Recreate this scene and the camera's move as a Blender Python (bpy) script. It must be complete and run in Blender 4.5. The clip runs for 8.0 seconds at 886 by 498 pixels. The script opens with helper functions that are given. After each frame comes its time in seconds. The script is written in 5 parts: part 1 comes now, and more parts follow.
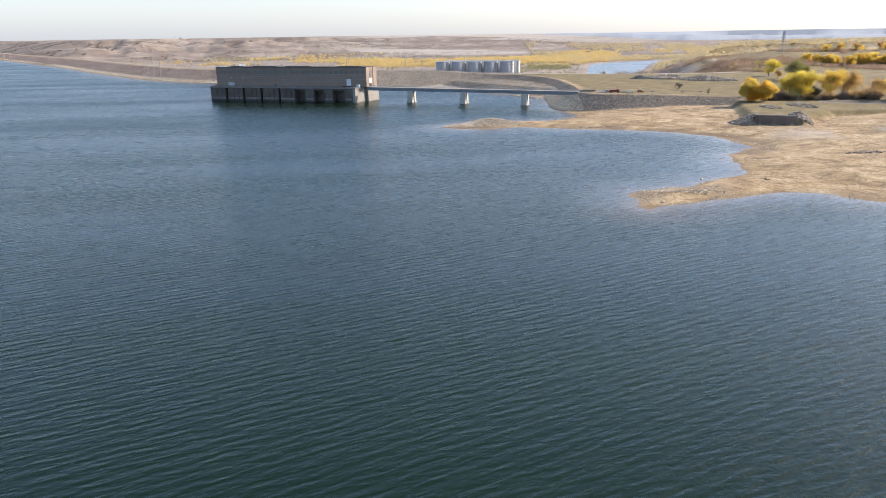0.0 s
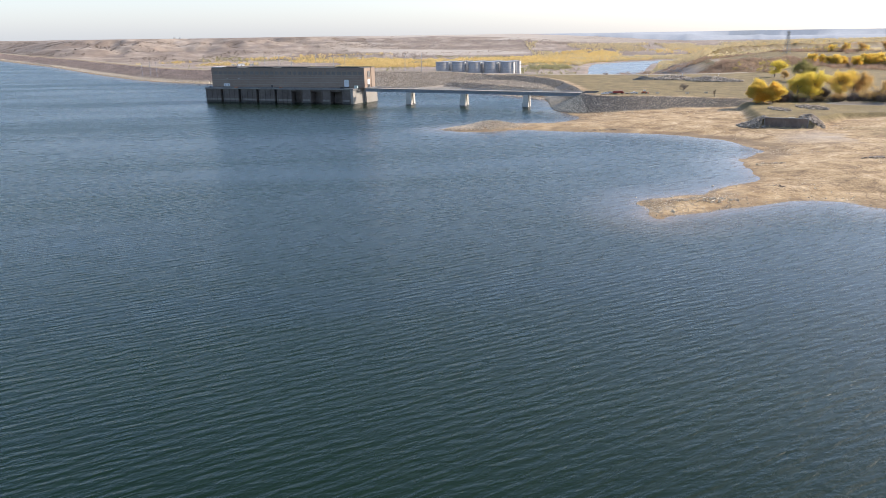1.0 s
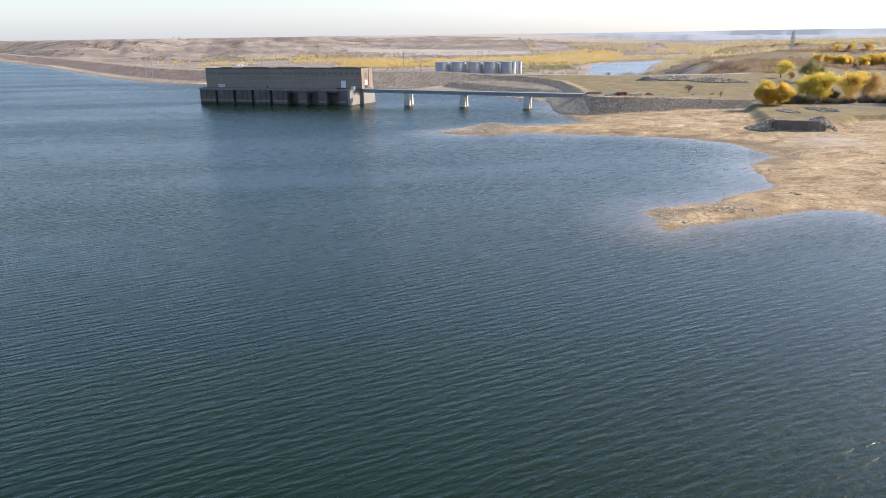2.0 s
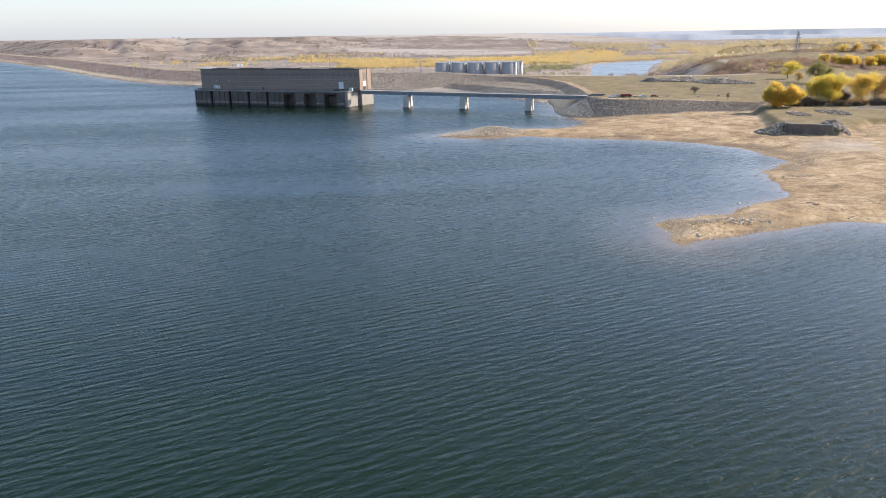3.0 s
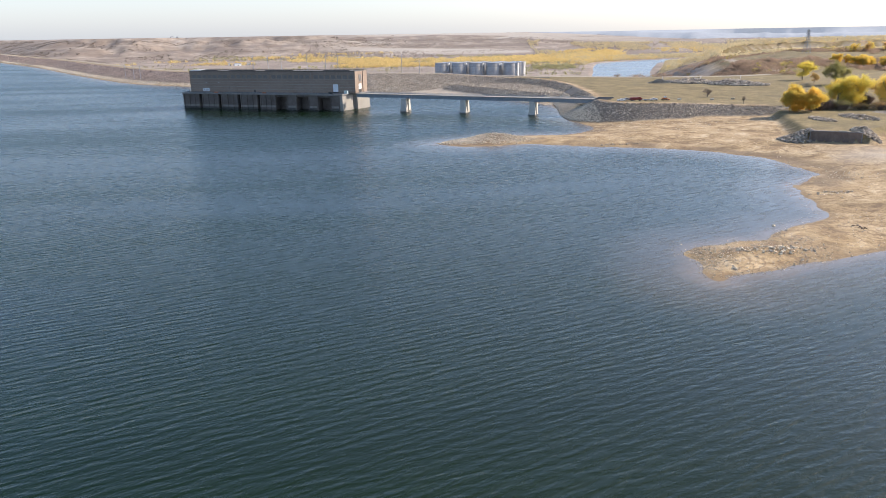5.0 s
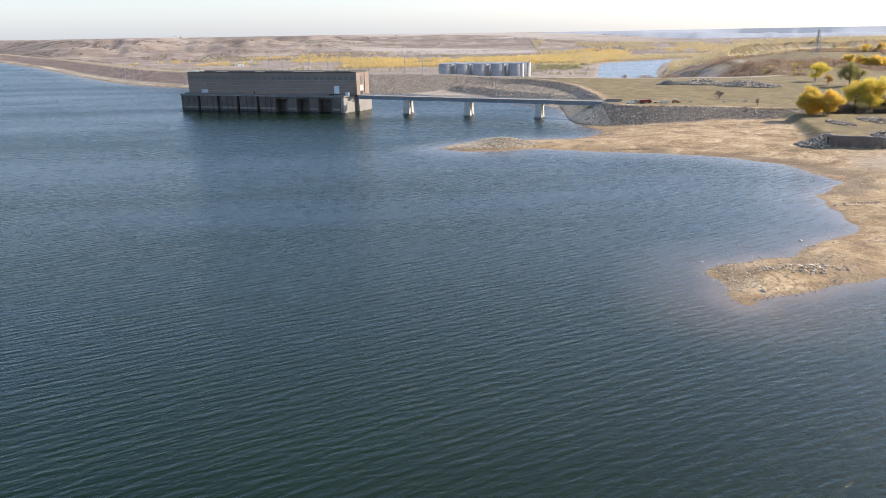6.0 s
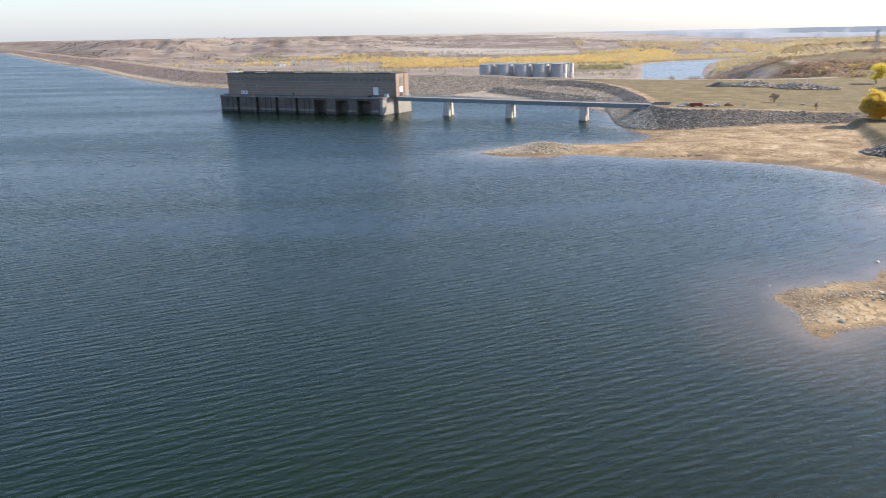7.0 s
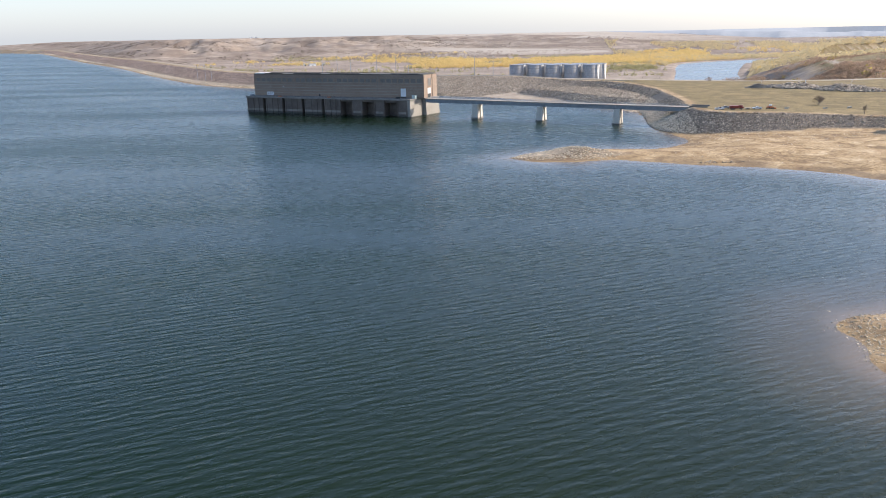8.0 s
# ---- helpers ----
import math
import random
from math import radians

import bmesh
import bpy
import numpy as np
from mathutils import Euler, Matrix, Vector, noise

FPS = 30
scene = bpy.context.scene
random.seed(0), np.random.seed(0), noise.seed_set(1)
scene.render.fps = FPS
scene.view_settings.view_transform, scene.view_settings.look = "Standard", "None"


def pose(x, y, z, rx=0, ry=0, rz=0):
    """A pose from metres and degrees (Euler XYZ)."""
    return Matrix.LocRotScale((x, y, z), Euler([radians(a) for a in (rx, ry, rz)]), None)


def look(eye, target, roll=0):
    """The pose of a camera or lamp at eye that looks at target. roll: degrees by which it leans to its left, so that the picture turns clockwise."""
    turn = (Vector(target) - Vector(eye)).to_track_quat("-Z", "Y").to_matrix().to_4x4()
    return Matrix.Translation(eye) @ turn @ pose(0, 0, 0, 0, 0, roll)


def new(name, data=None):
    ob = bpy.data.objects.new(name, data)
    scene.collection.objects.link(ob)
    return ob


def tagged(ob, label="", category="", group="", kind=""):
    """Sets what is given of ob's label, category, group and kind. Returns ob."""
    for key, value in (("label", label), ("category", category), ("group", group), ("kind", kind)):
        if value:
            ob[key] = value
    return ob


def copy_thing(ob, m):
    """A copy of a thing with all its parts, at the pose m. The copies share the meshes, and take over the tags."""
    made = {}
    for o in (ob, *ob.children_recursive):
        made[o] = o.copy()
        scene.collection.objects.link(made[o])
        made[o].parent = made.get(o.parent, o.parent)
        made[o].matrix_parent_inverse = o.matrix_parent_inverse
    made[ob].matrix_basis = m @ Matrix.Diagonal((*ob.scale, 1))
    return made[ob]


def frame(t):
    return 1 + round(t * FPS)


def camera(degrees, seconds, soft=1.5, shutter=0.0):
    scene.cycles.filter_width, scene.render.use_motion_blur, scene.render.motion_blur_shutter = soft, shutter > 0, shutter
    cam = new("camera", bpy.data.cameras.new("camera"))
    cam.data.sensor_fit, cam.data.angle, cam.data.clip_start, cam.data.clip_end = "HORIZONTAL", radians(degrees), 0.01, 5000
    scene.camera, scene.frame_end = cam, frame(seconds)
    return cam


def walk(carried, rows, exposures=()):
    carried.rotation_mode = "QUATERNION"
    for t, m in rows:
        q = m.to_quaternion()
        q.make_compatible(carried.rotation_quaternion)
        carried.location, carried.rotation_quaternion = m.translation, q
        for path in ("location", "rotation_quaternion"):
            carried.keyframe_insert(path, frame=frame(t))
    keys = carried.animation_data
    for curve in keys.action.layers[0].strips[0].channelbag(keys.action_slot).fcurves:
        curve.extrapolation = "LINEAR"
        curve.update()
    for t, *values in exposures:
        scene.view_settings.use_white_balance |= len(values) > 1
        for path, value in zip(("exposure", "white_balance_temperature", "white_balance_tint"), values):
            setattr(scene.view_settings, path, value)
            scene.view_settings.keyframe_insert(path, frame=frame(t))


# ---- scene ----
cam = camera(62.9, 8.0, soft=0.8, shutter=0.5)
PATH = [
    (0, (-0.864, -3.306, 61.588), (-0.873, -1.389, 61.021), -0.8),
    (0.5, (-1.105, 4.17, 62.058), (-1.112, 6.087, 61.488), -0.8),
    (1, (-0.186, 11.737, 61.479), (-0.196, 13.655, 60.912), -0.8),
    (1.5, (0.575, 19.829, 61.264), (0.564, 21.747, 60.697), -0.8),
    (3, (1.802, 42.93, 61.852), (1.789, 44.847, 61.284), -0.8),
    (3.5, (1.758, 50.731, 62.484), (1.745, 52.648, 61.915), -0.9),
    (4, (1.939, 58.805, 62.973), (1.926, 60.721, 62.402), -0.9),
    (4.5, (2.334, 66.536, 62.721), (2.32, 68.453, 62.15), -0.9),
    (6, (2.727, 90.76, 63.15), (2.702, 92.676, 62.579), -0.9),
    (6.5, (2.548, 98.392, 63.295), (2.494, 100.308, 62.725), -1.0),
    (7, (1.62, 105.561, 63.617), (1.491, 107.474, 63.047), -1.0),
    (7.5, (1.683, 112.781, 63.715), (1.482, 114.688, 63.147), -1.1),
    (8, (1.156, 120.425, 63.721), (0.95, 122.332, 63.152), -1.1),
]
walk(cam, [(t, look(e, a, r)) for t, e, a, r in PATH], exposures=((0.0, 1.07, 6250, 13), (8.0, 1.07, 6250, 13)))

# ---- light ----
SUN_ELEV, SUN_DIR = 31.0, (0.945, 0.33)
world = bpy.data.worlds.new("world")
scene.world = world
world.use_nodes = True
wn = world.node_tree.nodes
sky = wn.new("ShaderNodeTexSky")
sky.sky_type, sky.sun_disc = "NISHITA", False
sky.sun_elevation = radians(SUN_ELEV)
sky.sun_rotation = math.atan2(SUN_DIR[0], SUN_DIR[1])
sky.air_density, sky.dust_density, sky.ozone_density = 1.0, 1.6, 3.0
world.node_tree.links.new(sky.outputs[0], wn["Background"].inputs[0])
wn["Background"].inputs[1].default_value = 0.084
# a thin veil of haze, white along the horizon and fading upwards
veil = wn.new("ShaderNodeBackground")
veil.inputs[1].default_value = 1.0
way = wn.new("ShaderNodeTexCoord")
height = wn.new("ShaderNodeSeparateXYZ")
fade = wn.new("ShaderNodeValToRGB")
fade.color_ramp.elements.new(0.3)
fade.color_ramp.elements.new(0.5)
for e, (p, c) in zip(fade.color_ramp.elements, ((0.0, (0.225, 0.23, 0.245, 1)), (0.065, (0.165, 0.165, 0.175, 1)), (0.17, (0.115, 0.175, 0.28, 1)), (0.7, (0.012, 0.020, 0.026, 1)))):
    e.position, e.color = p, c
world.node_tree.links.new(way.outputs["Generated"], height.inputs[0])
world.node_tree.links.new(height.outputs[2], fade.inputs[0])
world.node_tree.links.new(fade.outputs[0], veil.inputs[0])
both = wn.new("ShaderNodeAddShader")
world.node_tree.links.new(wn["Background"].outputs[0], both.inputs[0])
world.node_tree.links.new(veil.outputs[0], both.inputs[1])
world.node_tree.links.new(both.outputs[0], wn["World Output"].inputs[0])
sun = new("sun", bpy.data.lights.new("sun", "SUN"))
sun.data.energy, sun.data.angle, sun.data.color = 3.6, radians(0.6), (1.0, 0.88, 0.72)
sun.matrix_world = look((SUN_DIR[0] * 900, SUN_DIR[1] * 900, 900 * math.tan(radians(SUN_ELEV))), (0, 0, 0))


# ---- materials ----
def material(name):
    m = bpy.data.materials.new(name)
    m.use_nodes = True
    return m, m.node_tree.nodes, m.node_tree.links, m.node_tree.nodes["Principled BSDF"]


def node(nodes, kind, **values):
    n = nodes.new(kind)
    for key, value in values.items():
        n.inputs[key.replace("_", " ")].default_value = value
    return n


def ramp(nodes, links, fac, stops):
    r = nodes.new("ShaderNodeValToRGB")
    while len(r.color_ramp.elements) < len(stops):
        r.color_ramp.elements.new(0.5)
    for e, (p, c) in zip(r.color_ramp.elements, stops):
        e.position, e.color = p, (*c, 1)
    links.new(fac, r.inputs[0])
    return r.outputs[0]


def mix(nodes, links, fac, a, b, blend="MIX"):
    n = nodes.new("ShaderNodeMix")
    n.data_type, n.blend_type = "RGBA", blend
    for socket, value in ((n.inputs[0], fac), (n.inputs[6], a), (n.inputs[7], b)):
        if hasattr(value, "is_output"):
            links.new(value, socket)
        elif isinstance(value, (int, float)):
            socket.default_value = value
        else:
            socket.default_value = (*value, 1)
    return n.outputs[2]


def noise_tex(nodes, links, scale, detail=5.0, rough=0.6, vector=None, distortion=0.0):
    n = node(nodes, "ShaderNodeTexNoise", Scale=scale, Detail=detail, Roughness=rough, Distortion=distortion)
    if vector is None:
        geo = nodes.new("ShaderNodeNewGeometry")
        vector = geo.outputs["Position"]
    links.new(vector, n.inputs["Vector"])
    return n.outputs["Fac"]


def surface(name, dark, light, scale=0.3, fine=4.0, rough=0.85, metal=0.0, bump=0.3, dist=0.05, island=0.0, thing=0.0):
    """A weathered surface: large stains, fine grain, relief, and change from piece to piece."""
    m, ns, ls, b = material(name)
    big = noise_tex(ns, ls, scale, 6, 0.65)
    small = noise_tex(ns, ls, fine, 4, 0.7)
    c = ramp(ns, ls, big, [(0.3, dark), (0.72, light)])
    g = ramp(ns, ls, small, [(0.25, (0.72, 0.72, 0.72)), (0.75, (1.18, 1.18, 1.18))])
    c = mix(ns, ls, 1.0, c, g, "MULTIPLY")
    for amount, kind, out in ((island, "ShaderNodeNewGeometry", "Random Per Island"), (thing, "ShaderNodeObjectInfo", "Random")):
        if amount:
            r = ns.new(kind).outputs[out]
            lo, hi = 1 - amount, 1 + amount
            v = ramp(ns, ls, r, [(0.0, (lo, lo, lo)), (1.0, (hi, hi, hi * 0.98))])
            c = mix(ns, ls, 1.0, c, v, "MULTIPLY")
    ls.new(c, b.inputs["Base Color"])
    b.inputs["Roughness"].default_value, b.inputs["Metallic"].default_value = rough, metal
    if bump:
        bn = node(ns, "ShaderNodeBump", Strength=bump, Distance=dist)
        ls.new(small, bn.inputs["Height"])
        ls.new(bn.outputs[0], b.inputs["Normal"])
    return m


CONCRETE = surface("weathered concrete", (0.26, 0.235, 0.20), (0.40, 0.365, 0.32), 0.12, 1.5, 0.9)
CONCRETE_DARK = surface("darker concrete", (0.17, 0.155, 0.14), (0.30, 0.275, 0.25), 0.15, 1.2, 0.85)
PALE_CONCRETE = surface("bare pale concrete", (0.44, 0.41, 0.35), (0.60, 0.56, 0.49), 0.2, 2.0, 0.9)
BRICK = surface("tan masonry", (0.245, 0.178, 0.133), (0.325, 0.245, 0.186), 0.05, 1.2, 0.9)
STAIN = surface("mineral stain", (0.17, 0.15, 0.128), (0.34, 0.305, 0.265), 0.25, 1.5, 0.9)
WINDOW = surface("blocked window infill", (0.17, 0.15, 0.13), (0.22, 0.195, 0.17), 0.3, 2.0, 0.7)
ROOFING = surface("grey roofing", (0.07, 0.066, 0.06), (0.12, 0.115, 0.105), 0.1, 1.0, 0.9)
WHITE = surface("white paint", (0.72, 0.72, 0.71), (0.82, 0.82, 0.81), 0.5, 3.0, 0.5)
STEEL = surface("grey painted steel", (0.20, 0.22, 0.24), (0.30, 0.32, 0.34), 0.3, 2.0, 0.5, 0.3)
GALV = surface("galvanised steel", (0.34, 0.35, 0.36), (0.45, 0.46, 0.47), 0.3, 2.0, 0.45, 0.5)
TANK = surface("aluminium coated tank steel", (0.33, 0.315, 0.30), (0.42, 0.405, 0.39), 0.05, 0.5, 0.6, 0.0)
# pier fronts are darker than the sunny buttresses: shaded side put into colour
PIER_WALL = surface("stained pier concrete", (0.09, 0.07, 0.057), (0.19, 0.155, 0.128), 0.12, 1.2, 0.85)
WET = surface("wet concrete", (0.035, 0.035, 0.03), (0.07, 0.065, 0.055), 0.3, 2.0, 0.5)
DARK = surface("near-black", (0.03, 0.03, 0.03), (0.05, 0.05, 0.05), 0.5, 3.0, 0.8)
RUST = surface("rusted sheet steel", (0.15, 0.105, 0.083), (0.26, 0.195, 0.155), 0.3, 3.0, 0.85)
STONE = surface("riprap granite", (0.22, 0.175, 0.132), (0.52, 0.43, 0.335), 0.25, 2.5, 0.9, island=0.55)
PALE_STONE = surface("pale field stone", (0.50, 0.41, 0.30), (0.74, 0.63, 0.49), 0.4, 3.0, 0.9, island=0.35)
GRAVEL = surface("grey crushed gravel", (0.20, 0.18, 0.155), (0.30, 0.275, 0.24), 0.2, 3.0, 0.95, island=0.2)
RED_PAINT = surface("red vehicle paint", (0.20, 0.025, 0.02), (0.27, 0.04, 0.03), 0.5, 3.0, 0.35)
WHITE_PAINT = surface("white vehicle paint", (0.70, 0.71, 0.72), (0.80, 0.80, 0.80), 0.5, 3.0, 0.3)
ORANGE_PAINT = surface("orange machine paint", (0.45, 0.12, 0.03), (0.55, 0.17, 0.05), 0.5, 3.0, 0.45)
BLACK_RUBBER = surface("tyre rubber", (0.02, 0.02, 0.02), (0.035, 0.035, 0.035), 1, 5, 0.85)
GLASS_DARK = surface("tinted glass", (0.02, 0.025, 0.03), (0.03, 0.035, 0.04), 1, 5, 0.08, bump=0)
BARK = surface("grey bark", (0.10, 0.085, 0.07), (0.20, 0.17, 0.14), 1.0, 6.0, 0.95)
TWIG = surface("bare twigs", (0.17, 0.125, 0.10), (0.28, 0.21, 0.165), 0.2, 3.0, 0.95, island=0.35)


def foliage(name, dark, light):
    m, ns, ls, b = material(name)
    r = ns.new("ShaderNodeNewGeometry").outputs["Random Per Island"]
    c = ramp(ns, ls, r, [(0.0, dark), (1.0, light)])
    big = ramp(ns, ls, noise_tex(ns, ls, 0.12, 3), [(0.3, (0.7, 0.75, 0.7)), (0.7, (1.2, 1.15, 1.1))])
    ls.new(mix(ns, ls, 1.0, c, big, "MULTIPLY"), b.inputs["Base Color"])
    b.inputs["Roughness"].default_value = 0.7
    t = ns.new("ShaderNodeBsdfTranslucent")
    ls.new(b.inputs["Base Color"].links[0].from_socket, t.inputs[0])
    a = ns.new("ShaderNodeMixShader")
    a.inputs[0].default_value = 0.68
    ls.new(b.outputs[0], a.inputs[1])
    ls.new(t.outputs[0], a.inputs[2])
    ls.new(a.outputs[0], ns["Material Output"].inputs[0])
    return m


LEAF_YELLOW = foliage("golden cottonwood leaves", (0.66, 0.46, 0.08), (0.92, 0.72, 0.20))
LEAF_GREEN = foliage("yellow green leaves", (0.62, 0.50, 0.07), (0.88, 0.72, 0.18))
LEAF_RUST = foliage("bronze leaves", (0.42, 0.27, 0.10), (0.66, 0.46, 0.20))
LEAF_OLIVE = foliage("olive brush leaves", (0.20, 0.19, 0.06), (0.38, 0.35, 0.15))


def ground_material():
    m, ns, ls, b = material("shore, grass and valley ground")

    def attr(name):
        a = ns.new("ShaderNodeAttribute")
        a.attribute_name = name
        return a.outputs["Fac"]

    big, mid, fine = noise_tex(ns, ls, 0.02, 6, 0.6), noise_tex(ns, ls, 0.07, 8, 0.68, distortion=0.8), noise_tex(ns, ls, 1.4, 5, 0.7)
    sand = ramp(ns, ls, mid, [(0.36, (0.19, 0.118, 0.056)), (0.46, (0.325, 0.22, 0.107)), (0.56, (0.43, 0.308, 0.168)), (0.68, (0.57, 0.445, 0.29))])
    grass = ramp(ns, ls, mid, [(0.3, (0.10, 0.075, 0.025)), (0.5, (0.175, 0.128, 0.045)), (0.7, (0.275, 0.20, 0.082))])
    # dark base under the riprap puts shade between stones into the colour
    rock = ramp(ns, ls, fine, [(0.3, (0.10, 0.082, 0.066)), (0.7, (0.27, 0.23, 0.185))])
    blend = mix(ns, ls, 0.5, big, noise_tex(ns, ls, 0.006, 8, 0.7))
    valley = ramp(ns, ls, blend, [(0.36, (0.19, 0.145, 0.112)), (0.46, (0.265, 0.21, 0.165)), (0.52, (0.315, 0.255, 0.205)), (0.62, (0.40, 0.335, 0.275))])
    road = ramp(ns, ls, mid, [(0.3, (0.34, 0.29, 0.24)), (0.7, (0.46, 0.41, 0.35))])
    # wind rills, wheel tracks and drying lines
    line = node(ns, "ShaderNodeMath")
    line.operation = "COMPARE"
    ls.new(noise_tex(ns, ls, 0.022, 3, 0.5, distortion=1.2), line.inputs[0])
    line.inputs[1].default_value, line.inputs[2].default_value = 0.5, 0.006
    line2 = node(ns, "ShaderNodeMath")
    line2.operation = "COMPARE"
    ls.new(noise_tex(ns, ls, 0.05, 2, 0.5, distortion=0.6), line2.inputs[0])
    line2.inputs[1].default_value, line2.inputs[2].default_value = 0.44, 0.007
    both_lines = node(ns, "ShaderNodeMath")
    both_lines.operation = "MAXIMUM"
    ls.new(line.outputs[0], both_lines.inputs[0])
    ls.new(line2.outputs[0], both_lines.inputs[1])
    faint = node(ns, "ShaderNodeMath")
    faint.operation = "MULTIPLY"
    ls.new(both_lines.outputs[0], faint.inputs[0])
    faint.inputs[1].default_value = 0.55
    sand = mix(ns, ls, faint.outputs[0], sand, (0.17, 0.105, 0.055))
    speck = ramp(ns, ls, noise_tex(ns, ls, 0.6, 3, 0.8), [(0.36, (0.6, 0.56, 0.5)), (0.5, (1, 1, 1)), (0.66, (1.25, 1.25, 1.25))])
    sand = mix(ns, ls, 0.8, sand, speck, "MULTIPLY")
    c = mix(ns, ls, attr("grass"), sand, mix(ns, ls, 0.6, grass, speck, "MULTIPLY"))
    draws = ramp(ns, ls, mix(ns, ls, 0.5, mid, fine), [(0.35, (0.15, 0.112, 0.09)), (0.65, (0.235, 0.18, 0.145))])
    c = mix(ns, ls, attr("valley"), c, mix(ns, ls, attr("draws"), valley, draws))
    # far fields are paled to stand in for haze; a sand patch shares this
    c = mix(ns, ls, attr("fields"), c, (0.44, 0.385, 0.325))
    c = mix(ns, ls, attr("rock"), c, rock)
    c = mix(ns, ls, attr("road"), c, road)
    c = mix(ns, ls, attr("wet"), c, (0.13, 0.085, 0.045))
    g = ramp(ns, ls, fine, [(0.25, (0.65, 0.64, 0.62)), (0.75, (1.2, 1.2, 1.2))])
    c = mix(ns, ls, 1.0, c, g, "MULTIPLY")
    ls.new(c, b.inputs["Base Color"])
    b.inputs["Roughness"].default_value = 0.95
    bn = node(ns, "ShaderNodeBump", Strength=0.5, Distance=0.25)
    ls.new(fine, bn.inputs["Height"])
    ls.new(bn.outputs[0], b.inputs["Normal"])
    return m


def water_material(name, deep, silt):
    m, ns, ls, b = material(name)
    geo = ns.new("ShaderNodeNewGeometry").outputs["Position"]

    def waves(scale, angle, stretch, detail, dist=0.0):
        mp = ns.new("ShaderNodeMapping")
        mp.vector_type = "TEXTURE"
        mp.inputs["Rotation"].default_value = (0, 0, radians(angle))
        mp.inputs["Scale"].default_value = (stretch, 1, 1)
        ls.new(geo, mp.inputs["Vector"])
        return noise_tex(ns, ls, scale, detail, 0.55, mp.outputs[0], dist)

    def train(length, angle, ragged):
        """A train of wind waves: long uneven crests."""
        mp = ns.new("ShaderNodeMapping")
        mp.vector_type = "TEXTURE"
        mp.inputs["Rotation"].default_value = (0, 0, radians(angle))
        mp.inputs["Scale"].default_value = (2.2, 1, 1)
        ls.new(geo, mp.inputs["Vector"])
        w = node(ns, "ShaderNodeTexWave", Scale=0.314 / length, Distortion=ragged, Detail=3.0, Detail_Scale=2.4, Detail_Roughness=0.6)
        w.bands_direction = "Y"
        ls.new(mp.outputs[0], w.inputs["Vector"])
        return w.outputs["Fac"]

    c3 = waves(0.012, 8, 4.5, 4.0)
    swell = waves(1.0, 30, 5.0, 3.0, 0.3)
    for height, share in ((waves(2.8, 20, 2.5, 2.0), 0.30), (waves(0.40, 32, 4.5, 2.0, 0.2), 0.7), (train(2.7, 30, 5.0), 0.36), (train(1.9, 16, 6.0), 0.18)):
        add = node(ns, "ShaderNodeMath")
        add.operation = "MULTIPLY_ADD"
        ls.new(height, add.inputs[0])
        add.inputs[1].default_value = share
        ls.new(swell, add.inputs[2])
        swell = add.outputs[0]
    lee = ns.new("ShaderNodeAttribute")
    lee.attribute_name = "lee"
    ease_off = ns.new("ShaderNodeMapRange")
    ease_off.inputs["To Min"].default_value, ease_off.inputs["To Max"].default_value = 1.0, 0.12
    ls.new(lee.outputs["Fac"], ease_off.inputs["Value"])
    # gusts and slicks: long bands where the chop is stronger or weaker
    gust = ns.new("ShaderNodeMapRange")
    for key, value in zip(("From Min", "From Max", "To Min", "To Max"), (0.36, 0.62, 0.5, 1.0)):
        gust.inputs[key].default_value = value
    ls.new(c3, gust.inputs["Value"])
    chop = node(ns, "ShaderNodeMath")
    chop.operation = "MULTIPLY"
    ls.new(gust.outputs[0], chop.inputs[0])
    ls.new(ease_off.outputs[0], chop.inputs[1])
    bn = node(ns, "ShaderNodeBump", Strength=1.0, Distance=0.21)
    ls.new(swell, bn.inputs["Height"])
    ls.new(chop.outputs[0], bn.inputs["Strength"])
    ls.new(bn.outputs[0], b.inputs["Normal"])
    at = ns.new("ShaderNodeAttribute")
    at.attribute_name = "shallow"
    tint = ramp(ns, ls, c3, [(0.3, tuple(v * 0.8 for v in deep)), (0.7, tuple(v * 1.2 for v in deep))])
    ls.new(mix(ns, ls, at.outputs["Fac"], tint, silt), b.inputs["Base Color"])
    calm = ns.new("ShaderNodeMapRange")
    for key, value in zip(("From Min", "From Max", "To Min", "To Max"), (0.38, 0.62, 0.16, 0.32)):
        calm.inputs[key].default_value = value
    ripple = mix(ns, ls, 0.65, c3, waves(0.5, 34, 4.0, 4.0))
    ls.new(ripple, calm.inputs["Value"])
    wide = ns.new("ShaderNodeAttribute")
    wide.attribute_name = "open"
    chop_rough = node(ns, "ShaderNodeMath")
    chop_rough.operation = "MULTIPLY_ADD"
    ls.new(wide.outputs["Fac"], chop_rough.inputs[0])
    chop_rough.inputs[1].default_value = 0.04
    ls.new(calm.outputs[0], chop_rough.inputs[2])
    ls.new(chop_rough.outputs[0], b.inputs["Roughness"])
    b.inputs["IOR"].default_value = 1.333
    return m


GROUND = ground_material()
WATER = water_material("lake water", (0.0042, 0.0140, 0.0044), (0.19, 0.145, 0.105))
# pale base colour stands in for sky reflected off the river
RIVER = water_material("river water", (0.16, 0.18, 0.19), (0.1, 0.1, 0.1))


# ---- mesh helpers ----
def part(name, bm, mat, parent=None, label=""):
    me = bpy.data.meshes.new(name)
    bm.to_mesh(me)
    bm.free()
    me.materials.append(mat)
    ob = new(name, me)
    ob.parent = parent
    if label:
        tagged(ob, label)
    return ob


def thing(name, m, label, category, group="", kind=""):
    ob = new(name)
    ob.matrix_world = m
    return tagged(ob, label, category, group, kind)


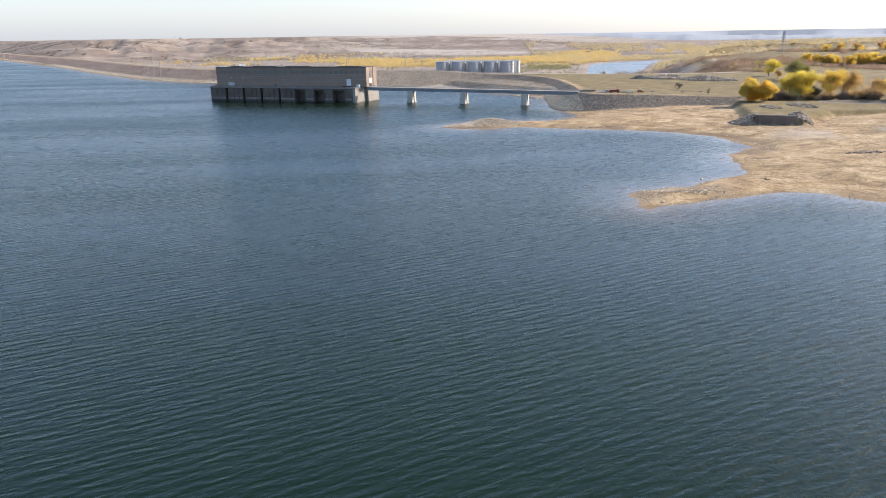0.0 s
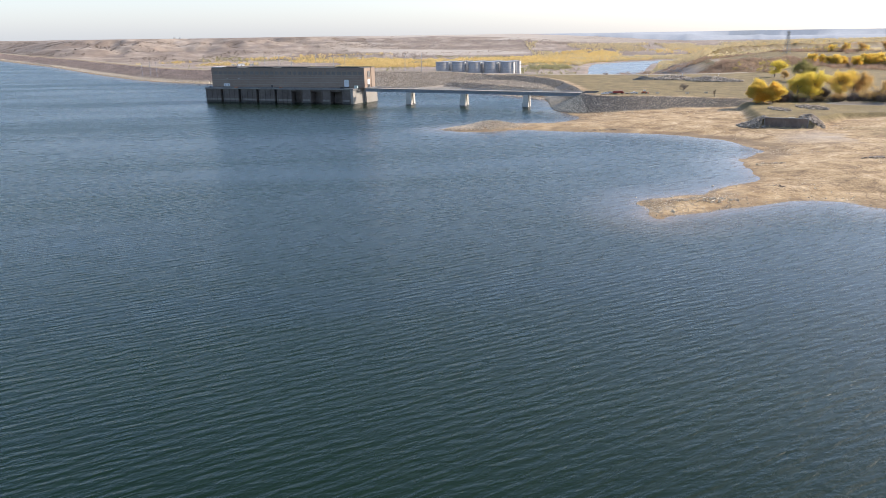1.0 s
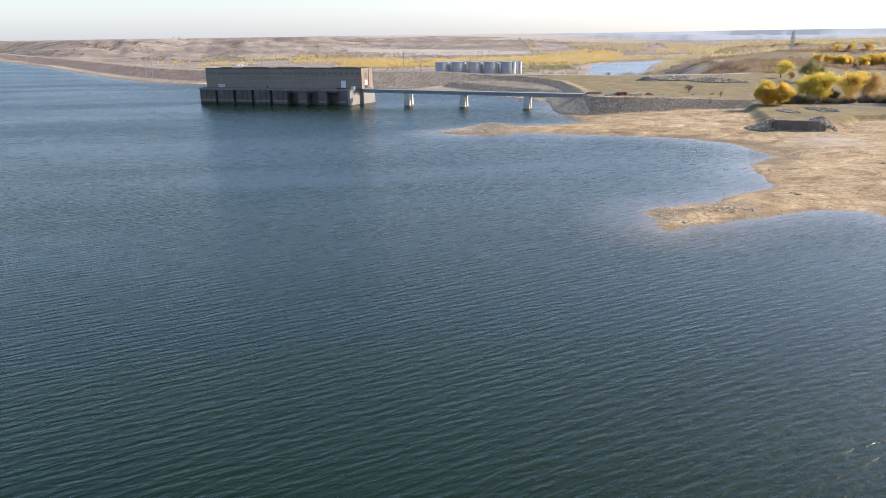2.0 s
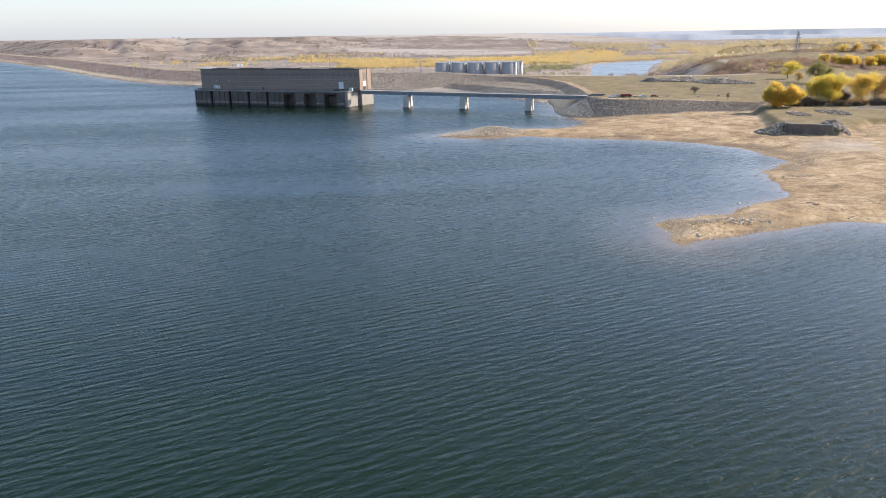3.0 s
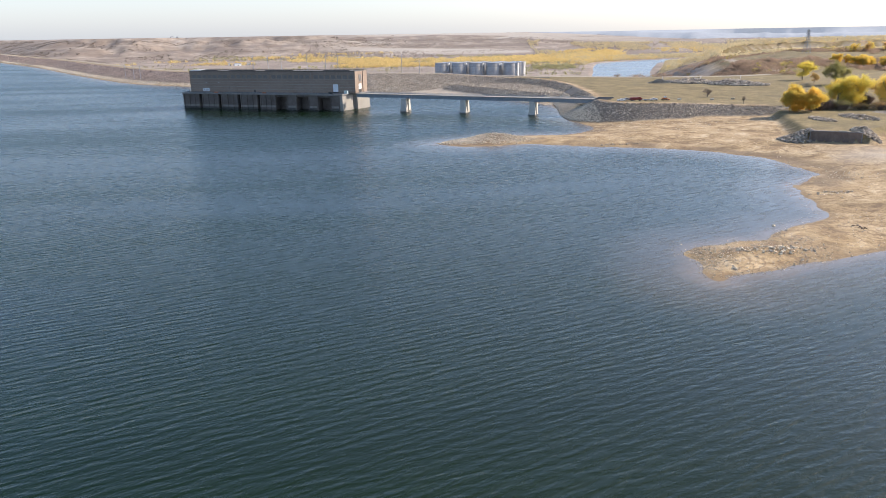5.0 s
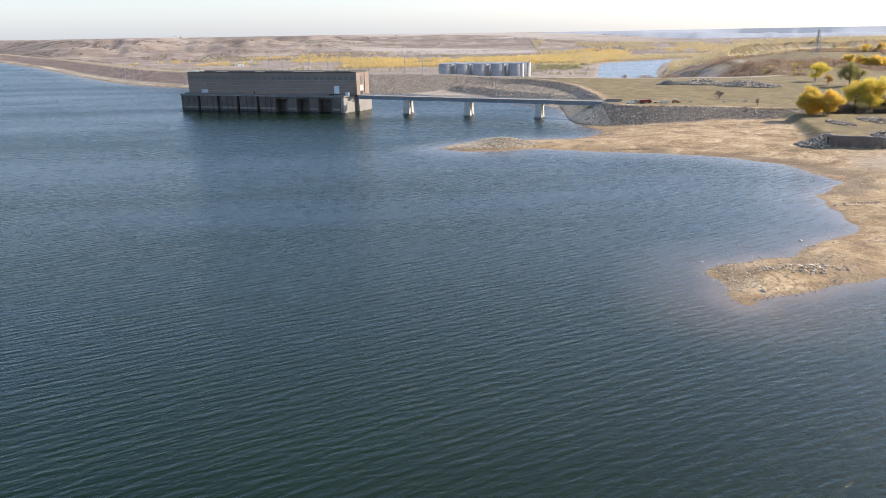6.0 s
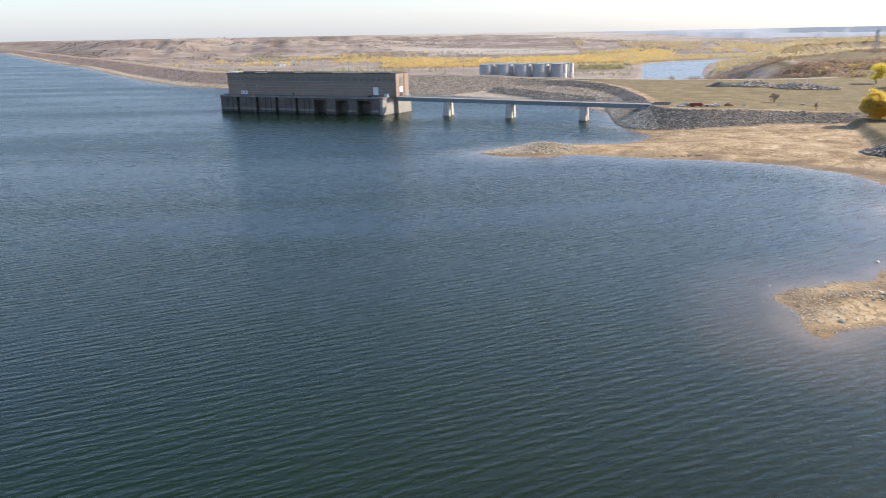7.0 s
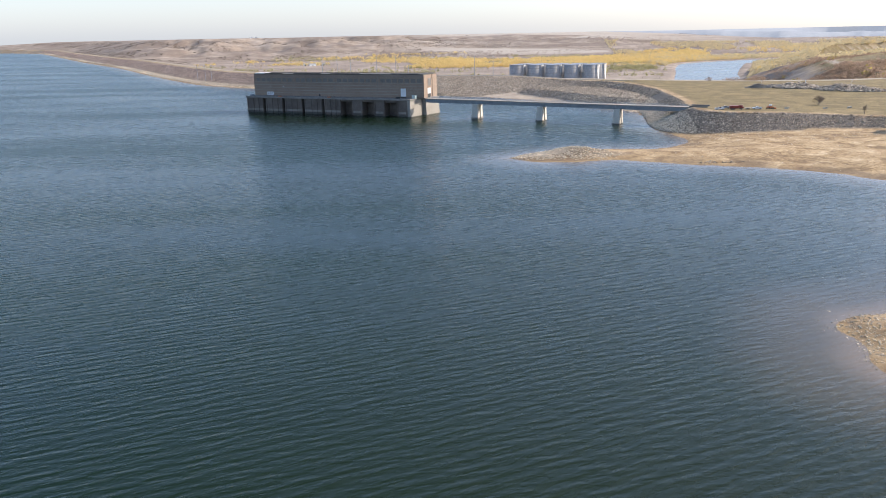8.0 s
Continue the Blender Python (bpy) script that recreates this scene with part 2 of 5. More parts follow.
def box(bm, lo, hi, bevel=0.0):
    v = [bm.verts.new((x, y, z)) for x in (lo[0], hi[0]) for y in (lo[1], hi[1]) for z in (lo[2], hi[2])]
    fs = [bm.faces.new([v[i] for i in q]) for q in ((0, 1, 3, 2), (4, 6, 7, 5), (0, 4, 5, 1), (2, 3, 7, 6), (0, 2, 6, 4), (1, 5, 7, 3))]
    if bevel:
        bmesh.ops.bevel(bm, geom=list({e for f in fs for e in f.edges}), offset=bevel, segments=1, affect="EDGES")
    return fs


def boxes(*pairs, bevel=0.0):
    bm = bmesh.new()
    for lo, hi in pairs:
        box(bm, lo, hi, bevel)
    return bm


def prism(bm, outline, z0, z1, top=None):
    """A prism on a plan outline (anticlockwise), with an optional other outline on top."""
    low = [bm.verts.new((x, y, z0)) for x, y in outline]
    high = [bm.verts.new((x, y, z1)) for x, y in (top or outline)]
    n = len(low)
    for i in range(n):
        bm.faces.new((low[i], low[(i + 1) % n], high[(i + 1) % n], high[i]))
    bm.faces.new(high)
    bm.faces.new(low[::-1])


def rod(bm, a, b, r0, r1=None, sides=8):
    a, b = Vector(a), Vector(b)
    turn = (b - a).to_track_quat("Z", "Y").to_matrix()
    r1 = r0 if r1 is None else r1
    ring = [[bm.verts.new(p + turn @ Vector((r * math.cos(k), r * math.sin(k), 0))) for k in (2 * math.pi * i / sides for i in range(sides))] for p, r in ((a, r0), (b, r1))]
    for i in range(sides):
        j = (i + 1) % sides
        bm.faces.new((ring[0][i], ring[0][j], ring[1][j], ring[1][i]))
    bm.faces.new(ring[1])
    bm.faces.new(ring[0][::-1])


# ---- the lie of the land ----
NEAR_SHORE = [(5200, -900), (900, 40), (320, 195), (205, 238), (165, 257), (154, 264), (149, 273), (141, 277), (130, 277), (119, 274.5), (109, 269), (101, 267),
              (91, 261.5), (79, 256.5), (74.5, 252.3), (70.8, 253.2), (71, 260), (73, 268), (74.8, 275), (76.5, 280.5), (80, 284), (86, 285.5), (93, 289), (101, 290.5), (108, 298),
              (119, 307), (128, 312), (135, 318), (139, 338), (141, 354), (146, 368), (153, 377), (168, 395), (167, 413), (162, 438), (145, 459), (127, 470.5), (104, 480.5),
              (84, 484), (67, 492.5), (47, 497), (35, 492), (16, 490.5), (3, 496), (-6, 503.5)]
INLET_SHORE = [(2, 511), (20, 525), (45, 534), (62, 534), (80, 536), (93, 546), (101, 570), (99, 588), (94, 616), (95, 645), (97, 675), (97, 711), (88, 750), (50, 805)]
DAM_SHORE = [(-28, 885), (-88, 925), (-200, 985), (-345, 1058), (-420, 1112), (-494, 1190), (-667, 1417), (-966, 1832), (-1322, 2285), (-1490, 2510), (-2000, 3185), (-2434, 3760),
             (-2680, 4060), (-2950, 4275), (-3160, 4394), (-5200, 4680)]
CREST = [(-5200, 4725), (-3140, 4433), (-2928, 4312), (-2650, 4092), (-2400, 3788), (-1965, 3211), (-1455, 2537), (-1287, 2312), (-930, 1858), (-631, 1443), (-458, 1216), (-388, 1142), (-320, 1096), (-195, 1032), (-70, 990), (20, 960), (80, 925), (108, 880),
         (122, 800), (122, 700), (117, 640), (120, 613), (135, 601), (155, 597), (190, 597), (226, 594), (260, 592), (330, 585), (430, 560), (700, 490), (5200, 0)]
VALLEY = [(-5200, 4752), (-3128, 4456), (-2914, 4334), (-2630, 4110), (-2379, 3804), (-1944, 3227), (-1434, 2553), (-1266, 2328), (-909, 1874), (-610, 1459), (-438, 1233), (-370, 1161), (-306, 1118), (-186, 1056), (-60, 1015), (30, 985), (105, 955), (172, 922),
          (240, 892), (310, 882), (362, 905), (392, 1000), (440, 1250), (540, 1550), (660, 1850), (790, 2150), (960, 2500), (1200, 2750), (1700, 3000), (5200, 3700)]
RIVER_BANK = [(330, 1720), (362, 1900), (385, 2010), (425, 2200), (470, 2430), (546, 2715), (653, 2832), (850, 2990), (1300, 3200), (1400, 3100), (980, 2900), (780, 2760),
              (670, 2470), (600, 2250), (552, 2090), (515, 1936), (470, 1800), (430, 1700)]
FAR = [(5200, 6500), (-5200, 6500)]


def smooth_line(points, steps=4):
    """Catmull-Rom through the points."""
    p = np.array([points[0]] + list(points) + [points[-1]], float)
    out = []
    for i in range(1, len(p) - 2):
        for k in range(steps):
            t = k / steps
            a, b, c, d = p[i - 1], p[i], p[i + 1], p[i + 2]
            out.append(0.5 * (2 * b + (c - a) * t + (2 * a - 5 * b + 4 * c - d) * t * t + (3 * b - a - 3 * c + d) * t ** 3))
    return np.array(out + [p[-1]])


def inside_by(x, y, line):
    """Distance to a closed outline, positive inside."""
    line = np.asarray(line, np.float32)
    x, y = np.asarray(x, np.float32), np.asarray(y, np.float32)
    best = np.full(x.shape, 1e12, np.float32)
    odd = np.zeros(x.shape, bool)
    for (ax, ay), (bx, by) in zip(line, np.roll(line, -1, 0)):
        dx, dy = bx - ax, by - ay
        t = np.clip(((x - ax) * dx + (y - ay) * dy) / (dx * dx + dy * dy + 1e-9), 0, 1)
        best = np.minimum(best, (x - ax - t * dx) ** 2 + (y - ay - t * dy) ** 2)
        cross = (ay > y) != (by > y)
        if dy:
            odd ^= cross & (x < ax + (y - ay) * dx / dy)
    d = np.sqrt(best).astype(float)
    return np.where(odd, d, -d)


TABLE = np.random.RandomState(7).rand(256, 256).ravel()


def value_noise(x, y):
    xf, yf = np.floor(x), np.floor(y)
    u, v = x - xf, y - yf
    u, v = u * u * (3 - 2 * u), v * v * (3 - 2 * v)
    xi, yi = xf.astype(np.int32) & 255, yf.astype(np.int32) & 255
    xn, yn = ((xi + 1) & 255) << 8, (yi + 1) & 255
    xi = xi << 8
    a, b = TABLE.take(xi + yi), TABLE.take(xn + yi)
    c, d = TABLE.take(xi + yn), TABLE.take(xn + yn)
    low = a + (b - a) * u
    return low + (c + (d - c) * u - low) * v - 0.5


def fbm(x, y, size, octaves=4):
    return sum(value_noise(x / size * 2 ** k + 13.7 * k, y / size * 2 ** k + 5.3 * k) * 0.5 ** k for k in range(octaves))


def ease(v, lo, hi):
    t = np.clip((v - lo) / (hi - lo), 0, 1)
    return t * t * (3 - 2 * t)


LAND = np.concatenate([smooth_line(NEAR_SHORE), smooth_line(INLET_SHORE), smooth_line(DAM_SHORE), FAR[::-1]])
BENCH = np.concatenate([smooth_line(CREST), FAR])
LOW = np.concatenate([smooth_line(VALLEY), FAR])
RIVER_LINE = smooth_line(RIVER_BANK + RIVER_BANK[:1])
BERM = [(10, 905), (45, 850), (75, 800), (100, 765), (118, 765), (118, 880), (60, 915)]
WALL_A, WALL_B = Vector((200.0, 469.5)), Vector((221.5, 458.5))
PLATFORM = [(201, 471), (222.5, 460), (236, 478), (262, 496), (340, 500), (480, 520), (480, 640), (250, 640), (228, 566), (214, 520), (208, 495)]


def land(x, y):
    """Height of the ground and the shares of its covers at plan points."""
    x, y = np.asarray(x, float), np.asarray(y, float)
    s = inside_by(x, y, LAND) + np.where(y < 330, 1.8, np.where(y < 700, 3.0, 6.0)) * fbm(x, y, 9.0) * np.where(y > 1000, 0, 1)
    beach = np.where(s > 0, np.minimum(0.075 * s, 1.6 + 0.032 * s), np.maximum(0.075 * s, -9 + 0.01 * np.maximum(s, -100)))
    beach = np.minimum(beach, 4.6 + 2.4 * ease(x, 240, 330)) + np.clip(s / 30, 0, 1) * 0.9 * fbm(x, y, 30)
    beach += 3.3 * np.exp(-((x - 30) / 15) ** 2 - ((y - 514) / 7.5) ** 2) + 0.6 * np.exp(-((x - 92) / 22) ** 2 - ((y - 276) / 5) ** 2)
    e = inside_by(x, y, BENCH)
    top = 13.0 + 3.0 * ease(70 - x, 0, 90) * ease(y, 800, 900) - 2.6 * ease(x, 150, 235) * ease(760 - y, 0, 160) + 1.5 * ease(x, 150, 330) * ease(y, 700, 800)
    far_dam = ease(-x, 200, 420)
    z1 = top + np.minimum(e, 0) / (2.0 + 0.7 * far_dam + 3.2 * np.exp(-((x + 60) / 90) ** 2) * ease(y, 800, 880)) + 0.25 * fbm(x, y, 25) * (e > 2)
    berm = 7.5 + np.minimum(inside_by(x, y, BERM), 0) / 2.2
    pf = inside_by(x, y, PLATFORM)
    wx, wy = x - WALL_A.x, y - WALL_A.y
    d = (WALL_B - WALL_A).normalized()
    along, ahead = wx * d.x + wy * d.y, wx * d.y - wy * d.x
    plat = 8.6 + np.minimum(pf, 0) / 1.7 + ease(pf, 20, 120) * 1.5
    plat = np.where((ahead > -1.0) & (ahead < 14) & (along > -1.5) & (along < 28), -50, plat)
    z = np.maximum(np.maximum(beach, z1), np.maximum(berm, plat))
    hill = 13 * ease(x - 0.37 * y, -25, 110) * ease(y, 890, 1130) * ease(1900 - y, 0, 400)
    hill = hill * (1 + 0.5 * fbm(x, y, 150)) + 4 * fbm(x + 40, y, 70) * ease(x, 330, 450) * ease(y, 880, 980)
    z = z + hill * ease(e, 5, 60)
    v = inside_by(x, y, LOW)
    z = np.where(v > 0, np.maximum(z - v / 2.6 + 14 * fbm(x, y, 45, 3) * ease(v, 0, 60) * ease(x, 150, 300), -46 + 2.5 * fbm(x, y, 160)), z)
    radius = np.hypot(x, y - 60)
    rise = ease(radius, 3350, 4750)
    rough = ease(radius, 3700, 4400) * (1 - 0.4 * ease(x, -600, 400))
    left_hills = 46 * ease(-x + 0.2 * (y - 3000), 500, 1300) * ease(radius, 3700, 4150) * ease(4800 - radius, -100, 500)
    low_plain = ease(x - 0.12 * y, -250, 1100)
    far = 108 * rise ** 1.5 * (1 - 0.50 * low_plain) + rough * 34 * (fbm(x, y, 420, 5)) * (1 - ease(radius, 4300, 4750)) + left_hills * (0.6 + 0.9 * fbm(x, y, 300, 4) + 1.1 * (0.2 - np.abs(fbm(x + 90, y, 260, 4))))
    east = -32 * ease(radius, 1300, 2200) * ease(x, 250, 500) * (v <= 0)
    z = z + np.where((v > 0) | (radius > 1800), far, 0) * ease(s, 0, np.where(x < -1500, 700, 160)) + east
    z = np.where(radius > 2600, np.minimum(z, 60.5 + 2.0 * fbm(x, y, 500) + 5 * ease(x, 900, 2000)), z)
    r = inside_by(x, y, RIVER_LINE)
    z = np.where(r > -130, np.minimum(z, -46.5 + np.maximum(-(r + 8), 0) * 0.55 - np.clip((r + 8) / 4, 0, 6)), z)
    rock = np.clip(ease(-e, -1.5, 1) * ease(z1 - beach, 0.0, 0.8), 0, 1) * (v < 0)
    rock = rock * np.where(x < -100, ease(z, 1.6, 3.2), 1)
    rock = np.maximum(rock, ease(inside_by(x, y, BERM), -14, -11) * (berm >= z1) * ease(s, 1, 3))
    rock = np.maximum(rock, ease(4.5 - np.hypot((x - 26) / 4.2, (y - 511)) / 2.2, 0, 2) * 0.6)
    valley = ease(v, 8, 40) * 1.0
    grass = np.clip(ease(e, 3, 10) * (v < 12) + ease(plat - beach, -0.3, 0.3) * ease(pf, -8, -2) + 0.5 * ease(fbm(x, y, 40), 0.05, 0.3) * ease(s, 50, 90), 0, 1)
    road = ease(7 - np.abs(-v - 8), 0, 2) * (v < 0) * ease(y, 650, 800)
    road = np.maximum(road, 0.9 * ease(90 - x, 0, 30) * ease(y, 740, 790) * ease(s, -5, 2) * ease(5 - beach, 0, 2) * (x > -300))
    wet = ease(3.0 - np.abs(s - 0.5), 0, 3) * 0.55 * (e < -3)
    drying = np.where(y < 330, 0.4, 0.7) * ease(fbm(x, y, 24), -0.12, 0.15) * ease(20 - s, 0, 12) * ease(s, 0, 3) * (y < 600) * (e < -3)
    wet = np.maximum(wet, drying)
    # paling grows with distance, haze put into the ground colour
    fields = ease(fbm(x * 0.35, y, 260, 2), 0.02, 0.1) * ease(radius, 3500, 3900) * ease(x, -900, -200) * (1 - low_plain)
    fields = fields + 0.7 * np.exp(-((x - 232) / 42) ** 2 - ((y - 424) / 20) ** 2) * ease(fbm(x, y, 30), -0.25, 0.1)
    grass = np.maximum(grass, 0.75 * ease(fbm(x, y * 2.5, 45), -0.1, 0.15) * ease(x, 275, 310) * ease(y, 395, 420) * (y < 520))
    hilly = ease(z, -40, -25)
    draws = np.clip(ease(0.085 - np.abs(fbm(x + 90, y, 260, 4) + 0.12), 0, 0.05) * hilly + ease(fbm(x * 0.4 + 500, y, 75, 5), 0.0, 0.14) * 0.95, 0, 1) * ease(radius, 1500, 2300)
    return z, dict(draws=draws * 0.6, fields=fields, rock=rock, valley=valley, grass=grass, road=road * 0.8, wet=wet)


def steps(*spans):
    out = []
    for a, b, d in spans:
        out += list(np.arange(a, b, d))
    return np.array(out + [spans[-1][1]])


def sheet(name, xs, ys, height, mat, keep=None):
    """A grid over the plan, with the covers as attributes."""
    gx, gy = np.meshgrid(xs, ys)
    z, covers = height(gx.ravel(), gy.ravel())
    me = bpy.data.meshes.new(name)
    n, m = len(xs), len(ys)
    i = (np.arange(m - 1)[:, None] * n + np.arange(n - 1)[None]).ravel()
    if keep is not None:
        i = i[keep(gx.ravel()[i], gy.ravel()[i])]
    me.from_pydata(np.stack([gx.ravel(), gy.ravel(), z], 1), [], np.stack([i, i + 1, i + n + 1, i + n], 1).tolist())
    for key, value in covers.items():
        me.attributes.new(key, "FLOAT", "POINT").data.foreach_set("value", np.asarray(value, np.float32))
    me.polygons.foreach_set("use_smooth", np.ones(len(me.polygons), bool))
    me.materials.append(mat)
    return new(name, me)


def ground_at(x, y):
    return float(land(np.array([x]), np.array([y]))[0][0])


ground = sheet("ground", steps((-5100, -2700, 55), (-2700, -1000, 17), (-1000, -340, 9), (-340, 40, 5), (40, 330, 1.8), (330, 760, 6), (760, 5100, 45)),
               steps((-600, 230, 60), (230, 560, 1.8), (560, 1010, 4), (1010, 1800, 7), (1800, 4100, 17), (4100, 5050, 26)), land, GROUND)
tagged(ground, "tan sandy shore with dry grass fields and a far valley", "ground", kind="structure")


def lake(x, y):
    s = inside_by(x, y, LAND) + np.where(y < 330, 1.8, 3.0) * fbm(x, y, 9.0) * np.where(y > 1000, 0, 1)
    return np.zeros(x.shape), dict(shallow=0.50 * ease(s, -9, 0.5) + 0.34 * ease(s, -34, -3) + 0.045 * ease(s, -190, -20) * ease(520 - y, 0, 80), lee=ease(s, -34, -1) * ease(y, 240, 262), open=ease(y, 230, 620) * (1 - 0.6 * ease(s, -34, -1)))


water = sheet("water", steps((-5100, -2400, 90), (-2400, -60, 20), (-60, 210, 2.5), (210, 5100, 120)), steps((-4500, 200, 120), (200, 560, 2.5), (560, 1000, 12), (1000, 4700, 40)), lake, WATER,
              lambda x, y: inside_by(x, y, BENCH) < np.where(y > 1000, -2, -6))
tagged(water, "dark green-blue rippled lake water", "water", kind="structure")
river = sheet("river", steps((250, 1450, 20)), steps((1650, 3250, 20)), lambda x, y: (np.full(x.shape, -48.0), dict(shallow=np.zeros(x.shape), lee=np.zeros(x.shape), open=np.ones(x.shape))), RIVER)
tagged(river, "pale river winding through the valley below the dam", "river", kind="structure")


# ---- intake house ----
L, D, BASE, ROOF = 168.0, 25.0, 14.0, 32.4
FRONT = -11.0
HOUSE = pose(-76.4, 714, 0, rz=-18)


def intake_house():
    house = thing("intake_house", HOUSE, "long tan masonry intake house on concrete piers in the lake", "building")
    bm = bmesh.new()
    box(bm, (-L, 0.35, BASE), (0, D, ROOF))
    body = part("wall", bm, BRICK, house, "tan brick walls with faint courses")
    # the masonry face is built round the window recesses
    wide, high, sill = 4.3, 3.0, ROOF - 6.2
    section = L / 4
    centres = [-L + section * k + section * (i + 0.75) / 7.5 * 1.0 + 0.6 for k in range(4) for i in range(7)]
    bm = bmesh.new()
    box(bm, (-L, 0, BASE), (0, 0.347, sill))
    box(bm, (-L, 0, sill + high), (0, 0.347, ROOF))
    edges = [-L] + [c + side * wide / 2 for c in centres for side in (-1, 1)] + [0]
    for a, b in zip(edges[::2], edges[1::2]):
        box(bm, (a, 0, sill), (b, 0.347, sill + high))
    part("front_face", bm, BRICK, house)
    for c in centres:
        bm = boxes(((c - wide / 2 + 0.06, 0.2, sill + 0.06), (c + wide / 2 - 0.06, 0.34, sill + high - 0.06)),
                   ((c - 0.07, 0.14, sill + 0.06), (c + 0.07, 0.2, sill + high - 0.06)))
        part("window", bm, WINDOW, house)
    for k in range(5):
        z = BASE + 2.5 + 2.3 * k
        part("string_course", boxes(((-L, -0.07, z), (0, -0.003, z + 0.25))), CONCRETE, house)
    for k in range(1, 4):
        x = -L + section * k
        part("joint", boxes(((x - 0.16, -0.16, BASE), (x + 0.16, -0.075, ROOF))), STAIN, house, "pale vertical expansion joint")
    bm = boxes(((-L - 0.3, -0.3, ROOF), (0.3, 0.5, ROOF + 0.55)), ((-L - 0.3, D - 0.5, ROOF), (0.3, D + 0.3, ROOF + 0.55)),
               ((-L - 0.3, 0.503, ROOF), (-L + 0.5, D - 0.503, ROOF + 0.55)), ((-0.5, 0.503, ROOF), (0.3, D - 0.503, ROOF + 0.55)))
    part("parapet", bm, ROOFING, house)
    part("roof", boxes(((-L + 0.51, 0.51, ROOF + 0.004), (-0.51, D - 0.51, ROOF + 0.2))), ROOFING, house)
    for a, b in ((-L + 8, -L + 30), (-L + 42, -L + 70), (-L + 80, -L + 108), (-30, -5)):
        part("roof_curb", boxes(((a, 1.2, ROOF + 0.2), (b, 2.2, ROOF + 1.0))), DARK, house, "dark raised roof edge")
    part("roof_hatch", boxes(((-L + 1, 0.8, ROOF + 0.2), (-L + 12, 9, ROOF + 1.1)), bevel=0.1), WHITE, house, "white roof cover")
    # doors and fittings on the front
    def opening(name, x0, x1, z0, z1, mat, label=""):
        part(name, boxes(((x0, -0.2, z0), (x1, -0.076, z1)), bevel=0.03), mat, house, label)
    opening("door", -20.6, -15.8, BASE + 1.1, BASE + 7.6, WHITE, "tall white steel door")
    # raised near-black strip: the shade below the door as colour
    opening("recess_shade", -20.6, -15.8, BASE + 0.05, BASE + 1.05, DARK)
    opening("small_door", -L + 68, -L + 69.4, BASE + 0.05, BASE + 2.2, DARK)
    for k, x in enumerate((-L + 13.5, -L + 17.2)):
        opening("louver_box", x, x + 3.3, BASE + 0.6, BASE + 3.4, WHITE, "white louvered vent box")
        opening("louver", x + 0.8, x + 2.3, BASE + 1.1, BASE + 2.8, DARK)
    for x in (-L + 18, -L + 31.5):
        part("wall_lamp", boxes(((x - 0.4, -0.7, BASE + 8.0), (x + 0.4, -0.08, BASE + 8.5)), bevel=0.05), WHITE, house, "white wall lamp")
    # the sunny end
    part("end_pilaster", boxes(((0.003, 0.0, BASE), (0.5, 5.0, ROOF))), BRICK, house)
    part("end_pilaster", boxes(((0.003, 16.5, BASE), (0.5, D, ROOF))), BRICK, house)
    part("end_window", boxes(((0.003, 8.5, BASE + 9.5), (0.14, 14, BASE + 15.5))), WINDOW, house, "tall grey louvered window")
    for k in range(5):
        part("mullion", boxes(((0.145, 8.5 + 1.3 * k, BASE + 9.5), (0.26, 8.7 + 1.3 * k, BASE + 15.5))), STEEL, house)
    part("end_door", boxes(((0.003, 8.0, BASE + 3.2), (0.2, 13.5, BASE + 7.6))), WHITE, house, "white roll-up door")
    # flat dark panel on the wall carries the shade inside the doorway
    part("doorway_shade", boxes(((0.003, 8.0, BASE + 0.05), (0.12, 13.5, BASE + 3.1))), DARK, house, "near-black panel for the shade in the open doorway")
    # pier base: core behind, walls and bays in front
    x_end = -9.5
    bm = bmesh.new()
    box(bm, (-L - 1, 1.0, -3), (x_end - 0.01, D + 2, BASE - 1.2))
    box(bm, (x_end, 5.51, -3), (-4.01, D + 1.8, BASE - 1.2))
    part("base_core", bm, CONCRETE_DARK, house, "dark concrete core")
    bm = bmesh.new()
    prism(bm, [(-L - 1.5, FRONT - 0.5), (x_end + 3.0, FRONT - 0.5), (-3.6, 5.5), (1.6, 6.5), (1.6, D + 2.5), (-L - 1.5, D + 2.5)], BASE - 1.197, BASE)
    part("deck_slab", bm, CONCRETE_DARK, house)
    def rib(x):
        r = part("rib", boxes(((x, FRONT - 0.6, -3), (x + 1.0, FRONT - 0.055, BASE - 1.2))), PIER_WALL, house)
        part("stain", boxes(((x - 0.02, FRONT - 0.63, 2.0), (x + 1.02, FRONT - 0.06, 3.7))), STAIN, r)
        part("wet_foot", boxes(((x - 0.03, FRONT - 0.64, -1.0), (x + 1.03, FRONT - 0.06, 1.7))), WET, r, "dark wet foot")

    # left half: five broad walls with ribs and a dark slot after each
    bays, start = 4, -L - 1
    pitch = 20.3
    for k in range(bays):
        a = start + pitch * k
        b = a + pitch - 2.6
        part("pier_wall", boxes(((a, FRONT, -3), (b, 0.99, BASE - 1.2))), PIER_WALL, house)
        part("stain_band", boxes(((a + 0.02, FRONT - 0.05, 2.0), (b - 0.02, FRONT - 0.004, 3.7))), STAIN, house, "pale mineral waterline")
        part("wet_band", boxes(((a + 0.01, FRONT - 0.045, -1.0), (b - 0.01, FRONT - 0.004, 1.7))), WET, house, "dark wet waterline")
        for f in (0.02, 0.36, 0.68, 0.93):
            x = a + (b - a) * f
            rib(x)
    a = start + pitch * bays
    part("pier_wall", boxes(((a, FRONT, -3), (a + 15.8, 0.99, BASE - 1.2))), PIER_WALL, house)
